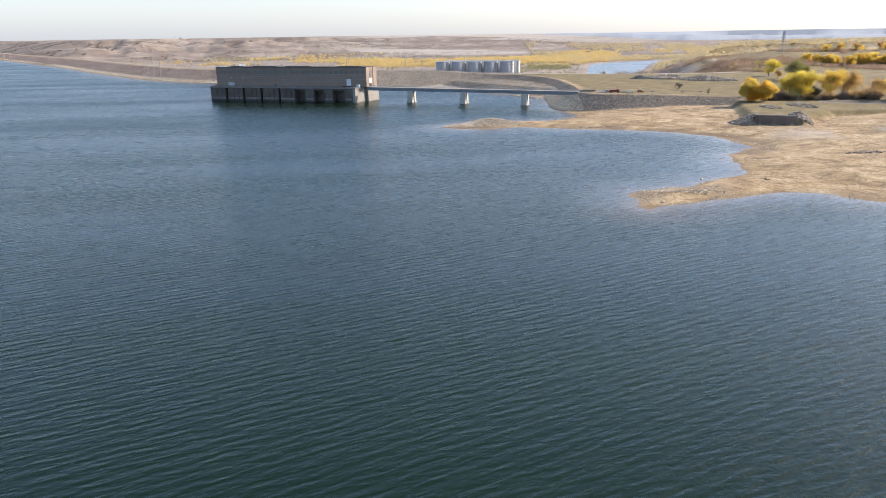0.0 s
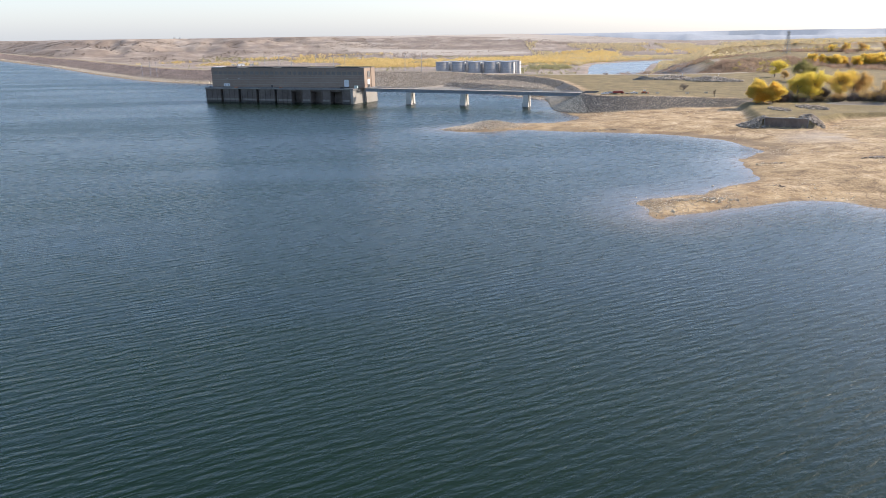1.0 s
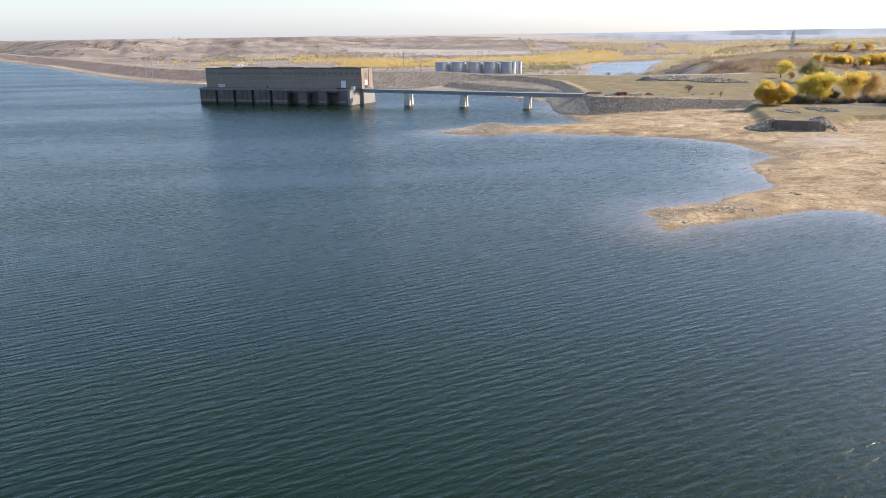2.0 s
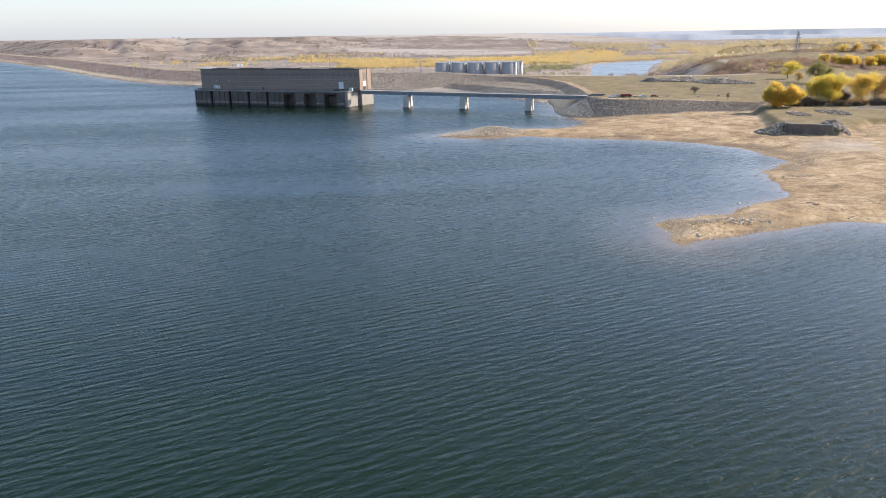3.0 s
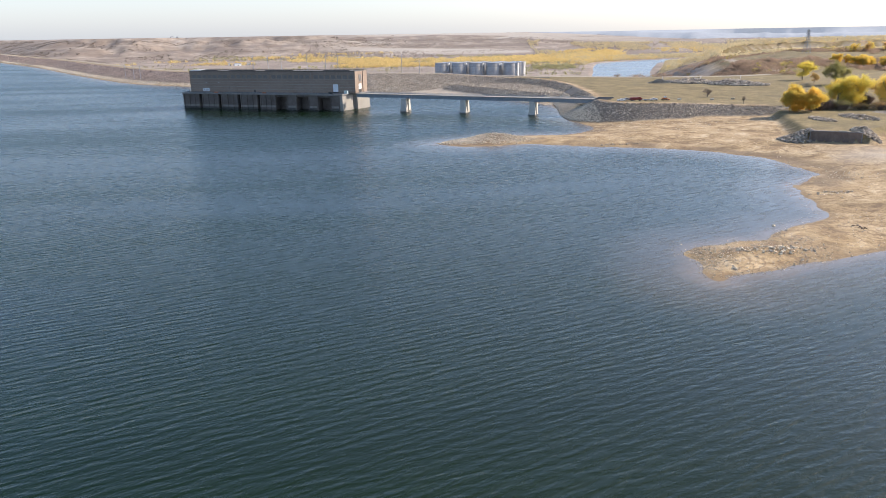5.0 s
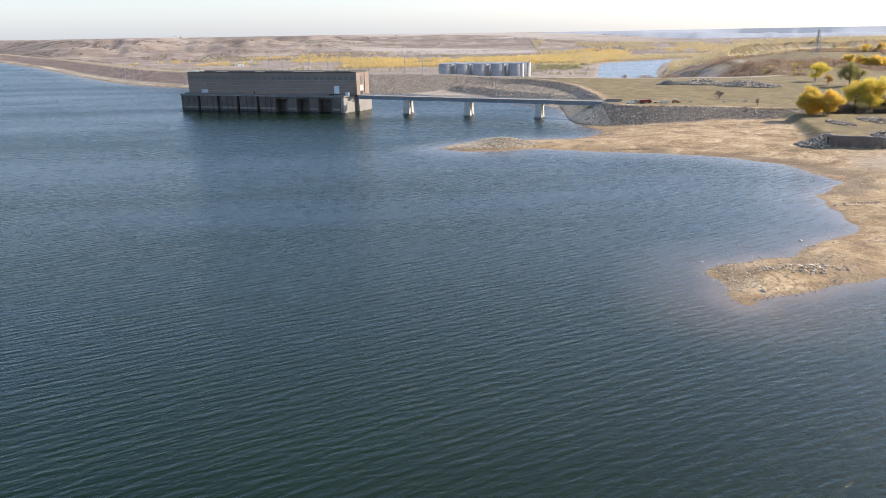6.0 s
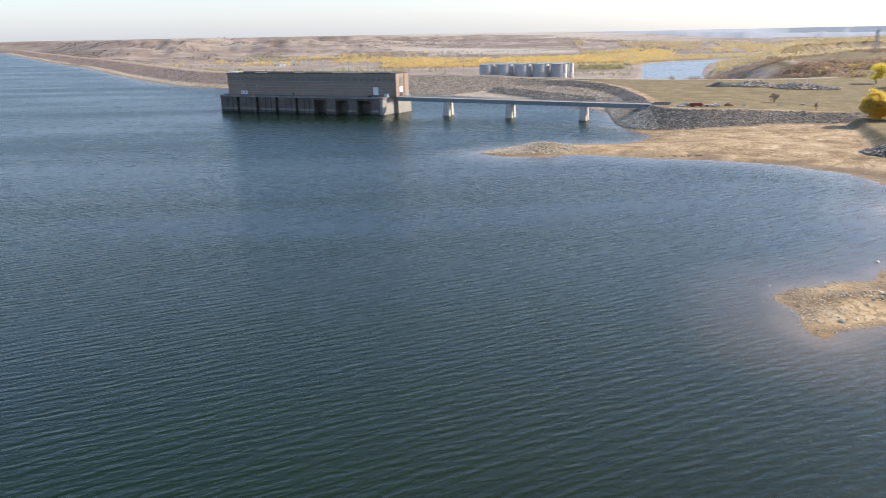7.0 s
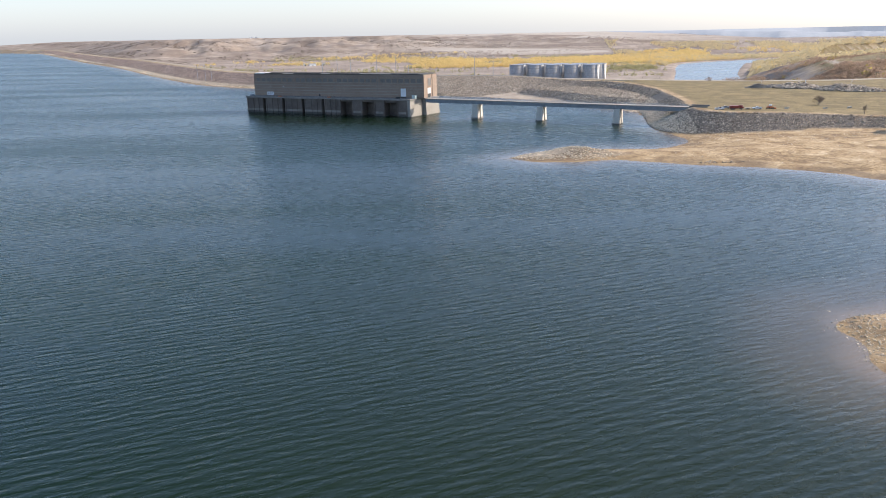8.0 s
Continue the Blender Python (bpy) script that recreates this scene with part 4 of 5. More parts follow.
def loader(m):
    t = thing("wheel_loader", m, "orange red wheel loader parked on the bench", "machine")
    part("body", boxes(((-2.4, -0.8, 0.8), (0.8, 0.8, 1.9)), bevel=0.1), ORANGE_PAINT, t)
    cab = part("cab", boxes(((-0.8, -0.7, 1.904), (0.6, 0.7, 3.0)), bevel=0.08), WHITE_PAINT, t)
    part("cab_window", boxes(((0.604, -0.6, 2.1), (0.64, 0.6, 2.85))), GLASS_DARK, cab)
    bm = bmesh.new()
    rod(bm, (0.8, 0, 1.5), (2.8, 0, 0.8), 0.18)
    part("arm", bm, ORANGE_PAINT, t)
    part("bucket", boxes(((2.7, -1.2, 0.15), (3.5, 1.2, 1.0)), bevel=0.1), ORANGE_PAINT, t)
    wheels(t, (-1.7, 1.1), 0.95, 0.62)


dump_truck(on_ground(141.5, 615, 3))
flat_trailer(on_ground(149, 617, 178))
loader(on_ground(164, 619, 15))
for x, y in ((176, 624), (204, 634), (222, 640)):
    shed("concrete_block", on_ground(x, y, 20), (3.0, 0.9, 0.9), PALE_CONCRETE, "pale concrete barrier block on the bench edge")


# ---- power line ----
def lattice_tower(m, h, label):
    t = thing("lattice_tower", m, label, "pylon")
    levels = [0, 0.25, 0.45, 0.62, 0.76, 0.88, 1.0]
    half = lambda f: h * (0.105 * (1 - f) ** 1.2 + 0.018)
    corners = lambda f: [Vector((sx * half(f), sy * half(f), h * f)) for sx, sy in ((-1, -1), (1, -1), (1, 1), (-1, 1))]
    for c in range(4):
        bm = bmesh.new()
        for a, b in zip(levels, levels[1:]):
            rod(bm, corners(a)[c], corners(b)[c], 0.26, sides=4)
        part("leg", bm, STEEL, t)
    for a, b in zip(levels, levels[1:]):
        bm = bmesh.new()
        p, q = corners(a), corners(b)
        for c in range(4):
            rod(bm, p[c], q[(c + 1) % 4], 0.13, sides=4)
            rod(bm, p[(c + 1) % 4], q[c], 0.13, sides=4)
            rod(bm, q[c], q[(c + 1) % 4], 0.13, sides=4)
        part("bracing", bm, STEEL, t)
    for f, w in ((0.76, 5.0), (0.88, 4.2), (0.98, 3.2)):
        bm = bmesh.new()
        for sgn in (-1, 1):
            rod(bm, (0, 0, h * f), (sgn * w, 0, h * f), 0.2, sides=4)
            rod(bm, (0, 0, h * f + 1.8), (sgn * w, 0, h * f), 0.22, sides=4)
        arm = part("cross_arm", bm, STEEL, t)
        for sgn in (-1, 1):
            bm = bmesh.new()
            rod(bm, (sgn * w, 0, h * f), (sgn * w, 0, h * f - 1.6), 0.12, sides=5)
            part("insulator", bm, DARK, arm)
    return t


lattice_tower(pose(524, 1161, ground_at(524, 1161) - 0.3, 0, 0, 25), 33, "grey steel lattice pylon on the brushy hill")


def pole(m, h):
    t = thing("utility_pole", m, "slim pale utility pole on the dam crest", "pole", "poles along the dam crest")
    bm = bmesh.new()
    rod(bm, (0, 0, -1), (0, 0, h), 0.42, 0.26, 8)
    part("shaft", bm, GALV, t)
    bm = bmesh.new()
    rod(bm, (-1.6, 0, h - 1.2), (1.6, 0, h - 1.2), 0.1, sides=5)
    arm = part("cross_arm", bm, GALV, t)
    for x in (-1.4, 1.4):
        bm = bmesh.new()
        rod(bm, (x, 0, h - 1.1), (x, 0, h - 0.7), 0.09, sides=6)
        part("insulator", bm, DARK, arm)
    return t


poles = [(-476, 1184), (-456, 1166), (-440, 1150), (-252, 1060), (-230, 1050), (-211, 1042), (-175, 1029), (-150, 1022), (-134, 1018), (-52, 997), (-30, 990)]
first = None
for x, y in poles:
    m = pose(x, y, ground_at(x, y), 0, 0, 10)
    if first is None:
        first = pole(m, 23)
    else:
        copy_thing(first, m)


# ---- trees ----
def leaf_mesh(name, centres, size, mat, out=None, soft=0.75):
    """Small bent leaf sprays, each two triangles; out gives the way each spray faces from its clump."""
    n = len(centres)
    u, w = RND.randn(n, 3), RND.randn(n, 3)
    u /= np.linalg.norm(u, axis=1, keepdims=True)
    w -= u * (u * w).sum(1, keepdims=True)
    w /= np.linalg.norm(w, axis=1, keepdims=True)
    up = np.cross(u, w)
    if out is not None:
        w = w * np.where((up * out).sum(1) < 0, -1, 1)[:, None]
        up = np.cross(u, w)
    s = (size * (0.6 + 0.8 * RND.rand(n)))[:, None]
    c = np.asarray(centres)
    bend = up * s * 0.35
    v = np.stack([c - u * s, c - w * s * 0.6 + bend, c + u * s, c + w * s * 0.6 + bend], 1).reshape(-1, 3)
    i = np.arange(n) * 4
    f = np.concatenate([np.stack([i, i + 1, i + 2], 1), np.stack([i, i + 2, i + 3], 1)])
    me = bpy.data.meshes.new(name)
    me.from_pydata(v, [], f.tolist())
    me.materials.append(mat)
    if out is not None:
        facing = soft * out / (np.linalg.norm(out, axis=1, keepdims=True) + 1e-6) + (1 - soft) * up
        facing /= np.linalg.norm(facing, axis=1, keepdims=True) + 1e-6
        me.attributes.new("custom_normal", "FLOAT_VECTOR", "POINT").data.foreach_set("vector", np.repeat(facing, 4, 0).astype(np.float32).ravel())
    return me


def limbs(bm, start, way, length, radius, level, tips, spread):
    end = start + way * length
    rod(bm, start, end, radius, radius * 0.62, 6 if level < 2 else 4)
    if level >= 3:
        tips.append(end)
        return
    for _ in range(3 if level else 5):
        v = Vector(RND.randn(3)) * spread
        nxt = (way + v + Vector((0, 0, 0.12))).normalized()
        limbs(bm, start + way * length * (0.55 + 0.45 * RND.rand()), nxt, length * (0.55 + 0.25 * RND.rand()), radius * 0.5, level + 1, tips, spread)
    tips.append(end)


def tree(x, y, h, width, mat, label, leaves=2600, size=0.42, fill=1.0, low=0.5):
    t = thing("tree", pose(x, y, ground_at(x, y) - 0.15, 0, 0, 0), label, "tree")
    bm, tips = bmesh.new(), []
    limbs(bm, Vector((0, 0, 0)), Vector((0.05 * RND.randn(), 0.05 * RND.randn(), 1)).normalized(), h * 0.34, h * 0.022 + 0.08, 0, tips, 0.62)
    tips = np.array(tips)
    # fit the limb tips to the crown's height and breadth
    reach = np.percentile(np.hypot(tips[:, 0], tips[:, 1]), 85)
    kx, kz = width / 2 / reach, h * 0.93 / tips[:, 2].max()
    for v in bm.verts:
        v.co = (v.co.x * (1 + (kx - 1) * min(1, v.co.z / (h * 0.3))), v.co.y * (1 + (kx - 1) * min(1, v.co.z / (h * 0.3))), v.co.z * kz)
    part("trunk", bm, BARK, t, "grey branching trunk")
    tips = tips * (kx, kx, kz)
    # leafy lobes fill a rounded crown that starts low on the trunk
    lobes = RND.randn(17, 3)
    lobes /= np.linalg.norm(lobes, axis=1, keepdims=True)
    lobes = lobes * (width * 0.40, width * 0.40, h * 0.36) * (0.45 + 0.55 * RND.rand(17, 1)) + (0, 0, h * low)
    seeds = np.concatenate([tips[tips[:, 2] > h * 0.3], lobes, lobes])
    pick = seeds[RND.randint(len(seeds), size=int(leaves * fill))]
    puffs = pick + RND.randn(len(pick), 3) * (width * 0.07, width * 0.07, h * 0.05)
    puffs = puffs[puffs[:, 2] > 0.3]
    crown = new("crown", leaf_mesh("crown", puffs, size, mat, puffs - (0, 0, h * low * 0.8), 0.35))
    crown.parent = t
    return t


def brush(x, y, r, h, mat, label, count=260):
    t = thing("shrub", pose(x, y, ground_at(x, y) - 0.1, 0, 0, 0), label, "shrub")
    a, q = RND.rand(count) * 2 * math.pi, np.sqrt(RND.rand(count)) * r
    base = np.stack([q * 0.55 * np.cos(a), q * 0.55 * np.sin(a), np.zeros(count)], 1)
    tip = np.stack([q * np.cos(a) + RND.randn(count) * 0.3, q * np.sin(a) + RND.randn(count) * 0.3, h * (0.55 + 0.45 * RND.rand(count)) * (1 - 0.35 * (q / r) ** 2)], 1)
    side = np.stack([-np.sin(a), np.cos(a), 0 * a], 1) * (0.10 + 0.08 * RND.rand(count))[:, None]
    fork = base + (tip - base) * 0.55
    v = np.stack([base - side, base + side, tip, fork, fork + side * 2, tip + (RND.randn(count, 3) * h * 0.12)], 1).reshape(-1, 3)
    i = np.arange(count) * 6
    me = bpy.data.meshes.new("thicket")
    me.from_pydata(v, [], np.concatenate([np.stack([i, i + 1, i + 2], 1), np.stack([i + 3, i + 4, i + 5], 1)]).tolist())
    me.materials.append(TWIG)
    ob = new("thicket", me)
    ob.parent = t
    if mat:
        c = new("foliage", leaf_mesh("foliage", tip[RND.randint(count, size=count * 2)] + RND.randn(count * 2, 3) * r * 0.12, 0.28, mat))
        c.parent = t
    return t


gold, lime, bronze, olive = "golden yellow cottonwood with a dense low crown", "yellow green cottonwood in autumn leaf", "bronze cottonwood thinning in autumn", "olive green tree among bare brush"
for x, y, h, w, mat, label, leaves in (
        (237, 572, 16, 15, LEAF_YELLOW, gold, 10500), (247, 567, 16.5, 15, LEAF_YELLOW, gold, 10500), (242, 577, 18, 13, LEAF_YELLOW, gold, 9500),
        (276, 590, 19, 16, LEAF_GREEN, lime, 5600), (290, 592, 21, 19, LEAF_GREEN, lime, 6500), (283, 584, 13, 12, LEAF_GREEN, lime, 3000),
        (304, 580, 23, 20, LEAF_YELLOW, bronze, 5000), (317, 586, 21, 17, LEAF_RUST, bronze, 3800), (330, 560, 17, 14, LEAF_RUST, bronze, 2200), (343, 566, 20, 15, LEAF_GREEN, lime, 3000), (353, 556, 17, 14, LEAF_RUST, bronze, 2200),
        (312, 600, 19, 16, LEAF_RUST, bronze, 2600), (328, 592, 18, 16, LEAF_RUST, bronze, 2400),
        (345, 790, 18, 19, LEAF_GREEN, lime, 3600), (349, 737, 22, 15, LEAF_OLIVE, olive, 3400), (360, 744, 16, 12, LEAF_OLIVE, olive, 2000), (338, 752, 10, 9, LEAF_RUST, bronze, 1000)):
    tree(x, y, h, w, mat, label, int(leaves * 1.6), 0.33, low=0.38 if label == gold else 0.5)
for i in range(30):
    x, y = 488 + 4.6 * i + RND.randn() * 2, 990 - 1.6 * i + RND.randn() * 10
    tree(x, y, 12 + 5 * RND.rand(), 9 + 4 * RND.rand(), LEAF_YELLOW if RND.rand() < 0.85 else LEAF_RUST, gold, 1100, 0.75, low=0.45)
for i in range(9):
    tree(590 + 14 * i, 1150 + RND.randn() * 10, 10 + 4 * RND.rand(), 12, LEAF_RUST if i % 2 else LEAF_YELLOW, bronze, 500, 0.8)
for x, y, r, h, mat in ((258, 578, 6, 6, None), (265, 580, 7, 8, None), (272, 576, 6, 7, LEAF_OLIVE), (258, 588, 6, 7, LEAF_OLIVE), (296, 568, 7, 6, LEAF_RUST), (305, 562, 7, 8, None), (313, 560, 7, 8, LEAF_RUST), (322, 552, 8, 9, LEAF_RUST), (334, 546, 7, 8, None),
                        (345, 541, 7, 8, LEAF_RUST), (300, 600, 8, 8, None), (268, 600, 8, 8, LEAF_OLIVE), (330, 575, 8, 9, None), (318, 570, 7, 8, LEAF_RUST), (285, 575, 5, 4, LEAF_RUST), (356, 545, 7, 8, None)):
    brush(x, y, r, h, mat, "bare grey brown shrub thicket below the trees", 520)
tree(208, 655, 7.0, 8.0, TWIG, "small leafless tree alone on the dry field", 2600, 0.13, low=0.6)
tree(217, 606, 6.5, 3.0, TWIG, "thin leafless sapling at the field edge", 420, 0.13)

# ---- brush and woods too many to count ----
def clumps(name, label, category, places, radius, mat, leaves=11, tall=0.8, leaf=0.36):
    """Loose clumps of twigs or leaves, thick enough to hide the ground behind."""
    n = len(places)
    r = np.repeat(radius, leaves)
    q = RND.randn(n * leaves, 3)
    q /= np.linalg.norm(q, axis=1, keepdims=True) + 1e-6
    q *= (0.45 + 0.55 * RND.rand(n * leaves, 1)) * (1, 1, tall)
    q[:, 2] += tall * 0.75
    tagged(new(name, leaf_mesh(name, np.repeat(places, leaves, 0) + q * r[:, None], leaf * r, mat, q - (0, 0, tall * 0.35))), label, category, kind="stuff")


BRUSH = foliage("russet brush", (0.26, 0.185, 0.14), (0.42, 0.31, 0.24))
SAGE = foliage("grey sage brush", (0.21, 0.175, 0.148), (0.31, 0.255, 0.215))


def hill_cover(x, y, z, c):
    q = x / (y - 120)
    bare = ease(q, 0.305, 0.32) * ease(0.37 - q, 0, 0.02)
    patch = np.clip((fbm(x, y, 90) + 0.5 * fbm(x + 31, y + 7, 22) + 0.32 - 0.35 * ease(z, 12, 26)) * 6, 0, 0.95)
    return patch * (1 - 0.6 * bare) * np.maximum(ease(inside_by(x, y, LOW), 3, 18), ease(y + 160 * fbm(x + 50, y, 60), 890, 960)) * (z > -44) * ease(1500 - y, 0, 300)


p = scatter(50000, 190, 640, 860, 1500, hill_cover)
clumps("hill_brush", "russet brown brush thick on the hill foot", "brush", p, 1.3 + 1.9 * RND.rand(len(p)) ** 2, BRUSH, 12, 0.9, 0.30)
p = scatter(26000, 500, 1050, 860, 1500, lambda x, y, z, c: np.clip((fbm(x, y, 90) + 0.5 * fbm(x + 31, y + 7, 22) - 0.02) * 6, 0, 0.9) * (y > 920))
clumps("hill_brush", "russet brown brush over the eroded hill", "brush", p, 1.1 + 1.6 * RND.rand(len(p)) ** 2, BRUSH, 12, 0.9, 0.30)


p = scatter(5000, 230, 700, 880, 1400, lambda x, y, z, c: 0.35 * hill_cover(x, y, z, c) * (fbm(x, y, 50) > 0.05))
clumps("hill_brush", "olive and yellow bushes among the hill brush", "brush", p, 2 + 2.5 * RND.rand(len(p)), foliage("olive and yellow bush leaves", (0.24, 0.21, 0.07), (0.50, 0.40, 0.14)), 12, 0.9, 0.36)


def wild(x, y, z, c):
    return ((c["valley"] > 0.9) | ((y > 1250) & (x > 300))) * (z < 45) * (inside_by(x, y, RIVER_LINE) < -30)


def belt(x, y, a, b, c, d, soft=120):
    """1 inside a band of the valley, by distance y and by bearing x / y."""
    q = x / y
    return ease(y, a, a + soft) * ease(b - y, 0, soft) * ease(q, c, c + 0.03) * ease(d - q, 0, 0.03)


def far_crowns(name, dark, light):
    """Leaf sprays seen from afar: stands of one tone, a little change from spray to spray."""
    m, ns, ls, b = material(name)
    r = ns.new("ShaderNodeNewGeometry").outputs["Random Per Island"]
    stand = mix(ns, ls, 0.25, noise_tex(ns, ls, 0.03, 4, 0.6), r)
    c = ramp(ns, ls, stand, [(0.32, dark), (0.66, light)])
    ls.new(c, b.inputs["Base Color"])
    b.inputs["Roughness"].default_value = 0.9
    t = ns.new("ShaderNodeBsdfTranslucent")
    ls.new(c, t.inputs[0])
    a = ns.new("ShaderNodeMixShader")
    a.inputs[0].default_value = 0.4
    ls.new(b.outputs[0], a.inputs[1])
    ls.new(t.outputs[0], a.inputs[2])
    ls.new(a.outputs[0], ns["Material Output"].inputs[0])
    return m


GOLD_WOOD = far_crowns("golden woods", (0.62, 0.47, 0.20), (0.84, 0.66, 0.30))
# eastern woods are paler than the gold ones to imitate haze
PALE_GOLD = far_crowns("pale gold and olive woods", (0.52, 0.45, 0.29), (0.74, 0.61, 0.37))
GREY_WOOD = far_crowns("bare grey woods", (0.27, 0.225, 0.195), (0.39, 0.33, 0.285))
DIM_WOOD = far_crowns("olive woods", (0.30, 0.285, 0.15), (0.50, 0.45, 0.24))


def woods(name, label, count, rect, accept, mat, lo, hi, leaves=20):
    p = scatter(count, *rect, lambda x, y, z, c: wild(x, y, z, c) * accept(x, y, z, c))
    clumps(name, label, "woods", p, (lo + (hi - lo) * RND.rand(len(p))) * 0.8, mat, leaves, 1.0, 0.30)


woods("valley_woods", "golden cottonwoods along the river valley", 24000, (-600, 1000, 2350, 3950),
      lambda x, y, z, c: belt(x, y, 2550, 3350 + 600 * ease(x / y, 0.03, 0.2), -0.15, 0.24) * (fbm(x, y * 0.6, 420) > -0.17) * (fbm(x, y, 110) > -0.12), GOLD_WOOD, 5, 10)
woods("valley_woods", "golden and bare trees on the valley floor beyond the dam", 13000, (-2000, -150, 2800, 4400),
      lambda x, y, z, c: belt(x, y, 2900, 4300, -0.44, -0.06) * (fbm(x * 0.6, y, 170) > 0.07) * (z < -30) * 0.8, GOLD_WOOD, 4, 9)
woods("valley_woods", "pale gold woods east of the river", 32000, (450, 2700, 1500, 4250),
      lambda x, y, z, c: ease(z, 30, 12) * (fbm(x, y * 0.5, 300) > -0.2), PALE_GOLD, 5, 9)
woods("valley_woods", "bright gold stands among the paler eastern woods", 9000, (450, 2500, 1700, 3900),
      lambda x, y, z, c: (fbm(x + 60, y * 0.5 + 90, 200) > 0.12), GOLD_WOOD, 5, 9)
woods("grey_woods", "bare grey brown trees behind the golden belt", 15000, (-700, 2700, 3000, 4300),
      lambda x, y, z, c: ease(y, 3150 + 500 * ease(x / y, 0.03, 0.2), 3400 + 500 * ease(x / y, 0.03, 0.2)) * (fbm(x * 0.3 + 300, y + 700, 210) > 0.02) * ease(4250 - y, 0, 300), GREY_WOOD, 4, 7, 12)
woods("grey_woods", "bare grey brown trees in the side valleys", 9000, (-2600, 900, 1500, 4300),
      lambda x, y, z, c: (fbm(x * 0.4 + 300, y + 700, 180) > 0.14), GREY_WOOD, 3, 5.5, 10)
woods("olive_woods", "olive green trees across the valley", 7000, (-1500, 1600, 2000, 3700),
      lambda x, y, z, c: (fbm(x * 0.5 - 300, y + 200, 160) > 0.15) * (z < -30), DIM_WOOD, 4, 8)
p = scatter(15000, -900, 1900, 3350, 4720, lambda x, y, z, c: (c["valley"] > 0.9) * (z < 40) * (fbm(x * 0.13, y + 70, 85, 3) > 0.1))
clumps("tree_lines", "grey brown tree lines between the far fields", "woods", p, 2.2 + 2.4 * RND.rand(len(p)), GREY_WOOD, 9, 0.7, 0.36)
p = scatter(34000, -3300, -300, 2600, 4950, lambda x, y, z, c: (c["valley"] > 0.9) * (z > -44) * (z < 52) * np.maximum(np.abs(fbm(x + 90, y, 260, 4) + 0.12) < 0.05, 0.8 * (fbm(x * 0.5, y + 40, 110, 4) > 0.1)))
clumps("sage_brush", "grey brown brush lining the draws of the far hills", "brush", p, 2 + 3 * RND.rand(len(p)), SAGE, 8, 0.5, 0.42)


p = scatter(420, 270, 400, 2330, 2480, lambda x, y, z, c: 0.25 + 0 * x)
clumps("olive_woods", "olive trees on the flat beside the river", "woods", p, 4 + 3 * RND.rand(len(p)), DIM_WOOD, 40, 1.0, 0.26)


# ---- bluffs on the horizon, blue from a haze glow ----
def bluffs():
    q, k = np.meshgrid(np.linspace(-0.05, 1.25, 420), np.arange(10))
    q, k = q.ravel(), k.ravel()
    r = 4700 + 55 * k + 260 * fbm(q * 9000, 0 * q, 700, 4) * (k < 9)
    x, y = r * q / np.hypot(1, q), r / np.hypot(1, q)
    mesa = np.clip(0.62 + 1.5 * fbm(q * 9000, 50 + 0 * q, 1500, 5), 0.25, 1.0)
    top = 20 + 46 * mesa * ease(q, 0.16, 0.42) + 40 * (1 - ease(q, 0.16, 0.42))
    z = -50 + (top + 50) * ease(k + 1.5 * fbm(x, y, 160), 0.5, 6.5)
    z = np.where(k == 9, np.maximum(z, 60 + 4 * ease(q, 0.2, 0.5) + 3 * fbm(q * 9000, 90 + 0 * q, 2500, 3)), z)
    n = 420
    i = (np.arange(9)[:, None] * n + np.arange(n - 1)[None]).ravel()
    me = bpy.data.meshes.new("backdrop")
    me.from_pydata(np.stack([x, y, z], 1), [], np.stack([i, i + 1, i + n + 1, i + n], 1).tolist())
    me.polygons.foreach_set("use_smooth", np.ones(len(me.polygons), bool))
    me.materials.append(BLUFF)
    tagged(new("backdrop", me), "bluffs along the far side of the valley with a blue grey haze glow", "bluffs", kind="structure")


BLUFF = surface("bluff rock and grass with haze glow", (0.07, 0.075, 0.085), (0.13, 0.135, 0.15), 0.006, 0.04, 0.95, bump=0)
# blue-grey emission on the dark rock stands in for distance haze
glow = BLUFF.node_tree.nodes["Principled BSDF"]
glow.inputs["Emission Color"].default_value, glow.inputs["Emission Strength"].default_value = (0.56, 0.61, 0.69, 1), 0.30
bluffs()


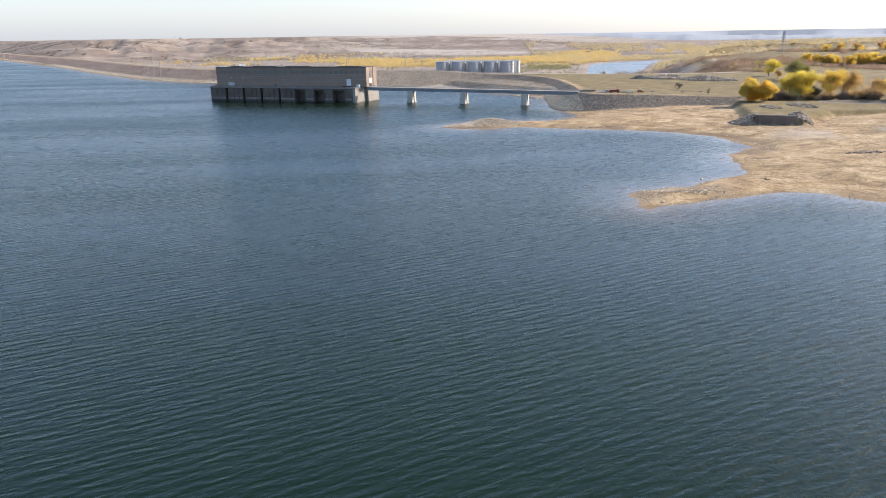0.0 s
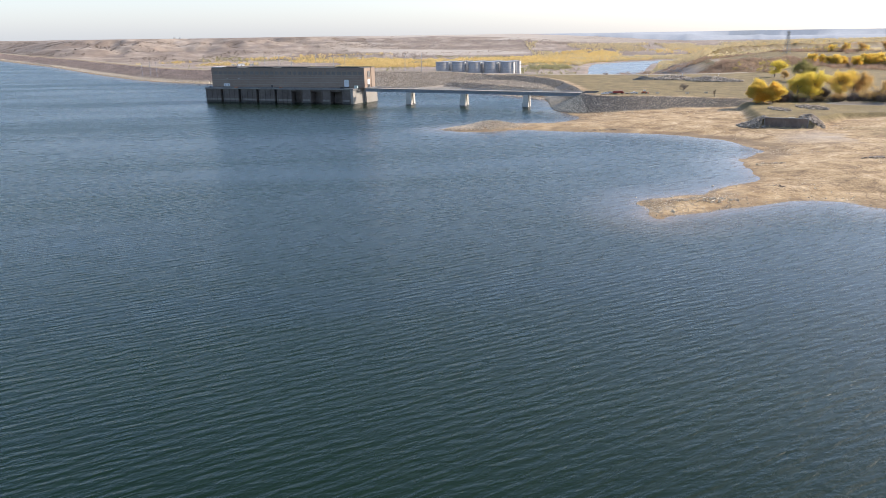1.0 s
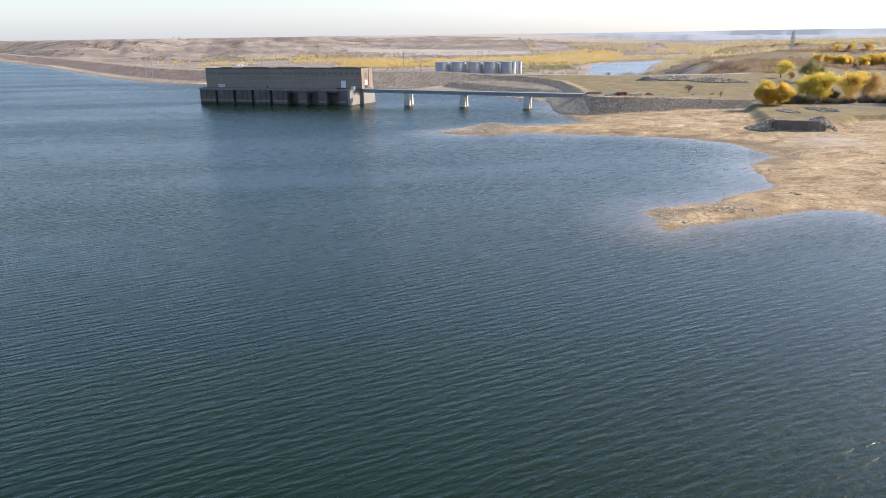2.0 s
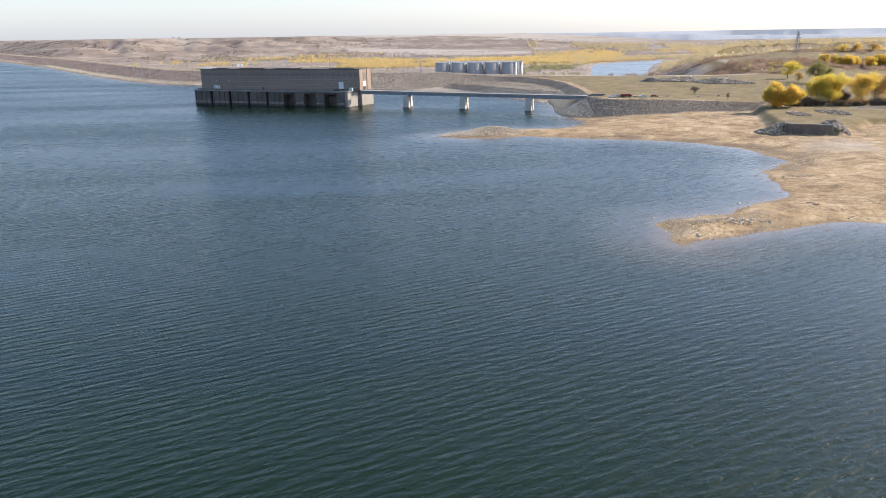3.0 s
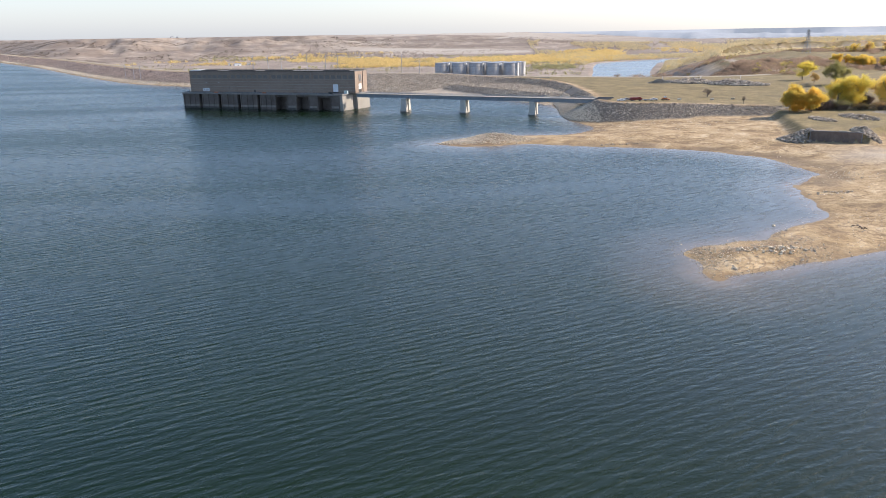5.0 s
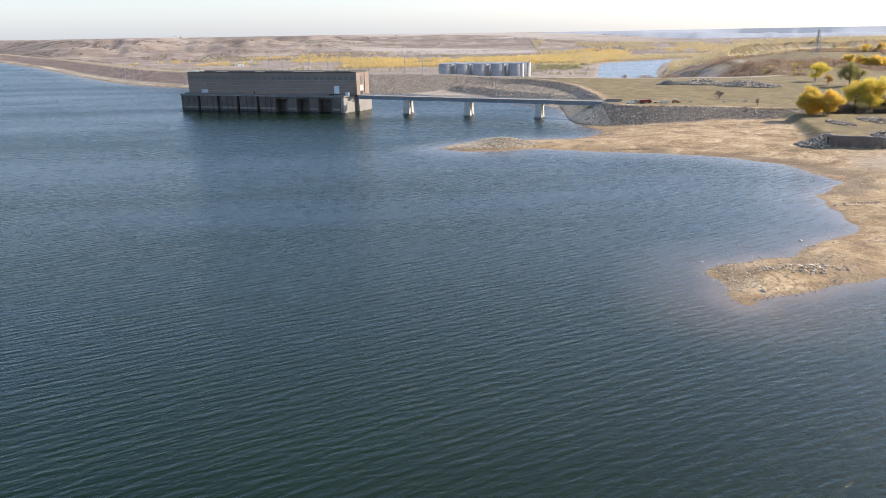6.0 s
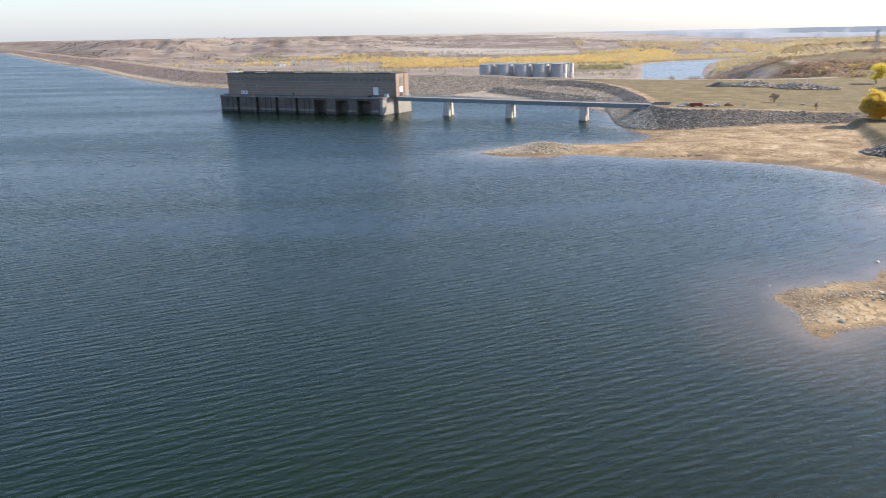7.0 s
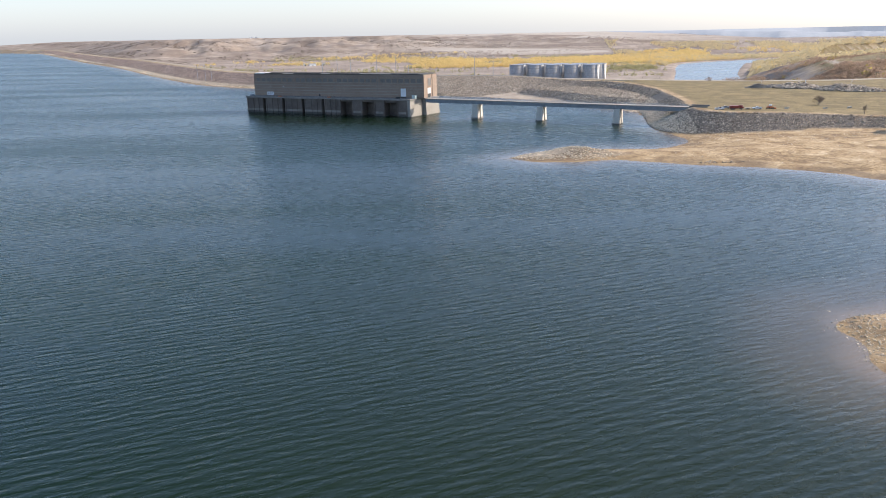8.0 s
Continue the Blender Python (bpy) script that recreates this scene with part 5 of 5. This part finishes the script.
# ---- far farms ----
def farm(x, y, w, l, h, turn, label):
    t = thing("farm_building", pose(x, y, ground_at(x, y) - 0.3, 0, 0, turn), label, "building")
    part("wall", boxes(((-l / 2, -w / 2, 0), (l / 2, w / 2, h))), WHITE, t)
    bm = bmesh.new()
    prism(bm, [(-l / 2 - 0.4, -w / 2 - 0.4), (l / 2 + 0.4, -w / 2 - 0.4), (l / 2 + 0.4, w / 2 + 0.4), (-l / 2 - 0.4, w / 2 + 0.4)], h + 0.004, h + w * 0.3,
          [(-l / 2 - 0.4, -0.1), (l / 2 + 0.4, -0.1), (l / 2 + 0.4, 0.1), (-l / 2 - 0.4, 0.1)])
    part("roof", bm, GALV, t)
    part("door", boxes(((-1.5, -w / 2 - 0.1, 0.1), (1.5, -w / 2 - 0.004, h * 0.7))), DARK, t)


for x, y, l in ((-800, 2950, 26), (-840, 2990, 18), (-765, 2985, 14), (-400, 3500, 22), (-1640, 4600, 16), (-1610, 4605, 11)):
    farm(x, y, l * 0.45, l, 5 + l * 0.08, RND.rand() * 60, "white gabled farm building far down the valley")


# ---- crest guard rail and road markers ----
def guard_rail(points, label):
    t = thing("guard_rail", Matrix(), label, "rail")
    line = smooth_line(points, 12)
    beam = bmesh.new()
    z = land(line[:, 0], line[:, 1])[0]
    for k in range(len(line)):
        x, y = line[k]
        bm = bmesh.new()
        rod(bm, (x, y, z[k] - 0.4), (x, y, z[k] + 0.85), 0.12, sides=5)
        part("post", bm, STEEL, t)
        if k:
            for h in (0.6, 0.72):
                rod(beam, (*line[k - 1], z[k - 1] + h), (x, y, z[k] + h), 0.1, sides=4)
    part("beam", beam, GALV, t)


guard_rail([(-150, 1015), (-70, 995), (20, 966), (80, 933), (118, 903)], "grey steel guard rail along the dam crest road")
for x, y in ((226, 842), (262, 832), (300, 826)):
    t = thing("road_marker", pose(x, y, ground_at(x, y), 0, 0, 0), "slim white marker post beside the crest road", "post", "marker posts by the road")
    part("post", boxes(((-0.12, -0.12, -0.3), (0.12, 0.12, 2.2))), WHITE, t)
    part("sign", boxes(((-0.45, -0.17, 2.21), (0.45, -0.125, 3.1)), bevel=0.02), WHITE, t)
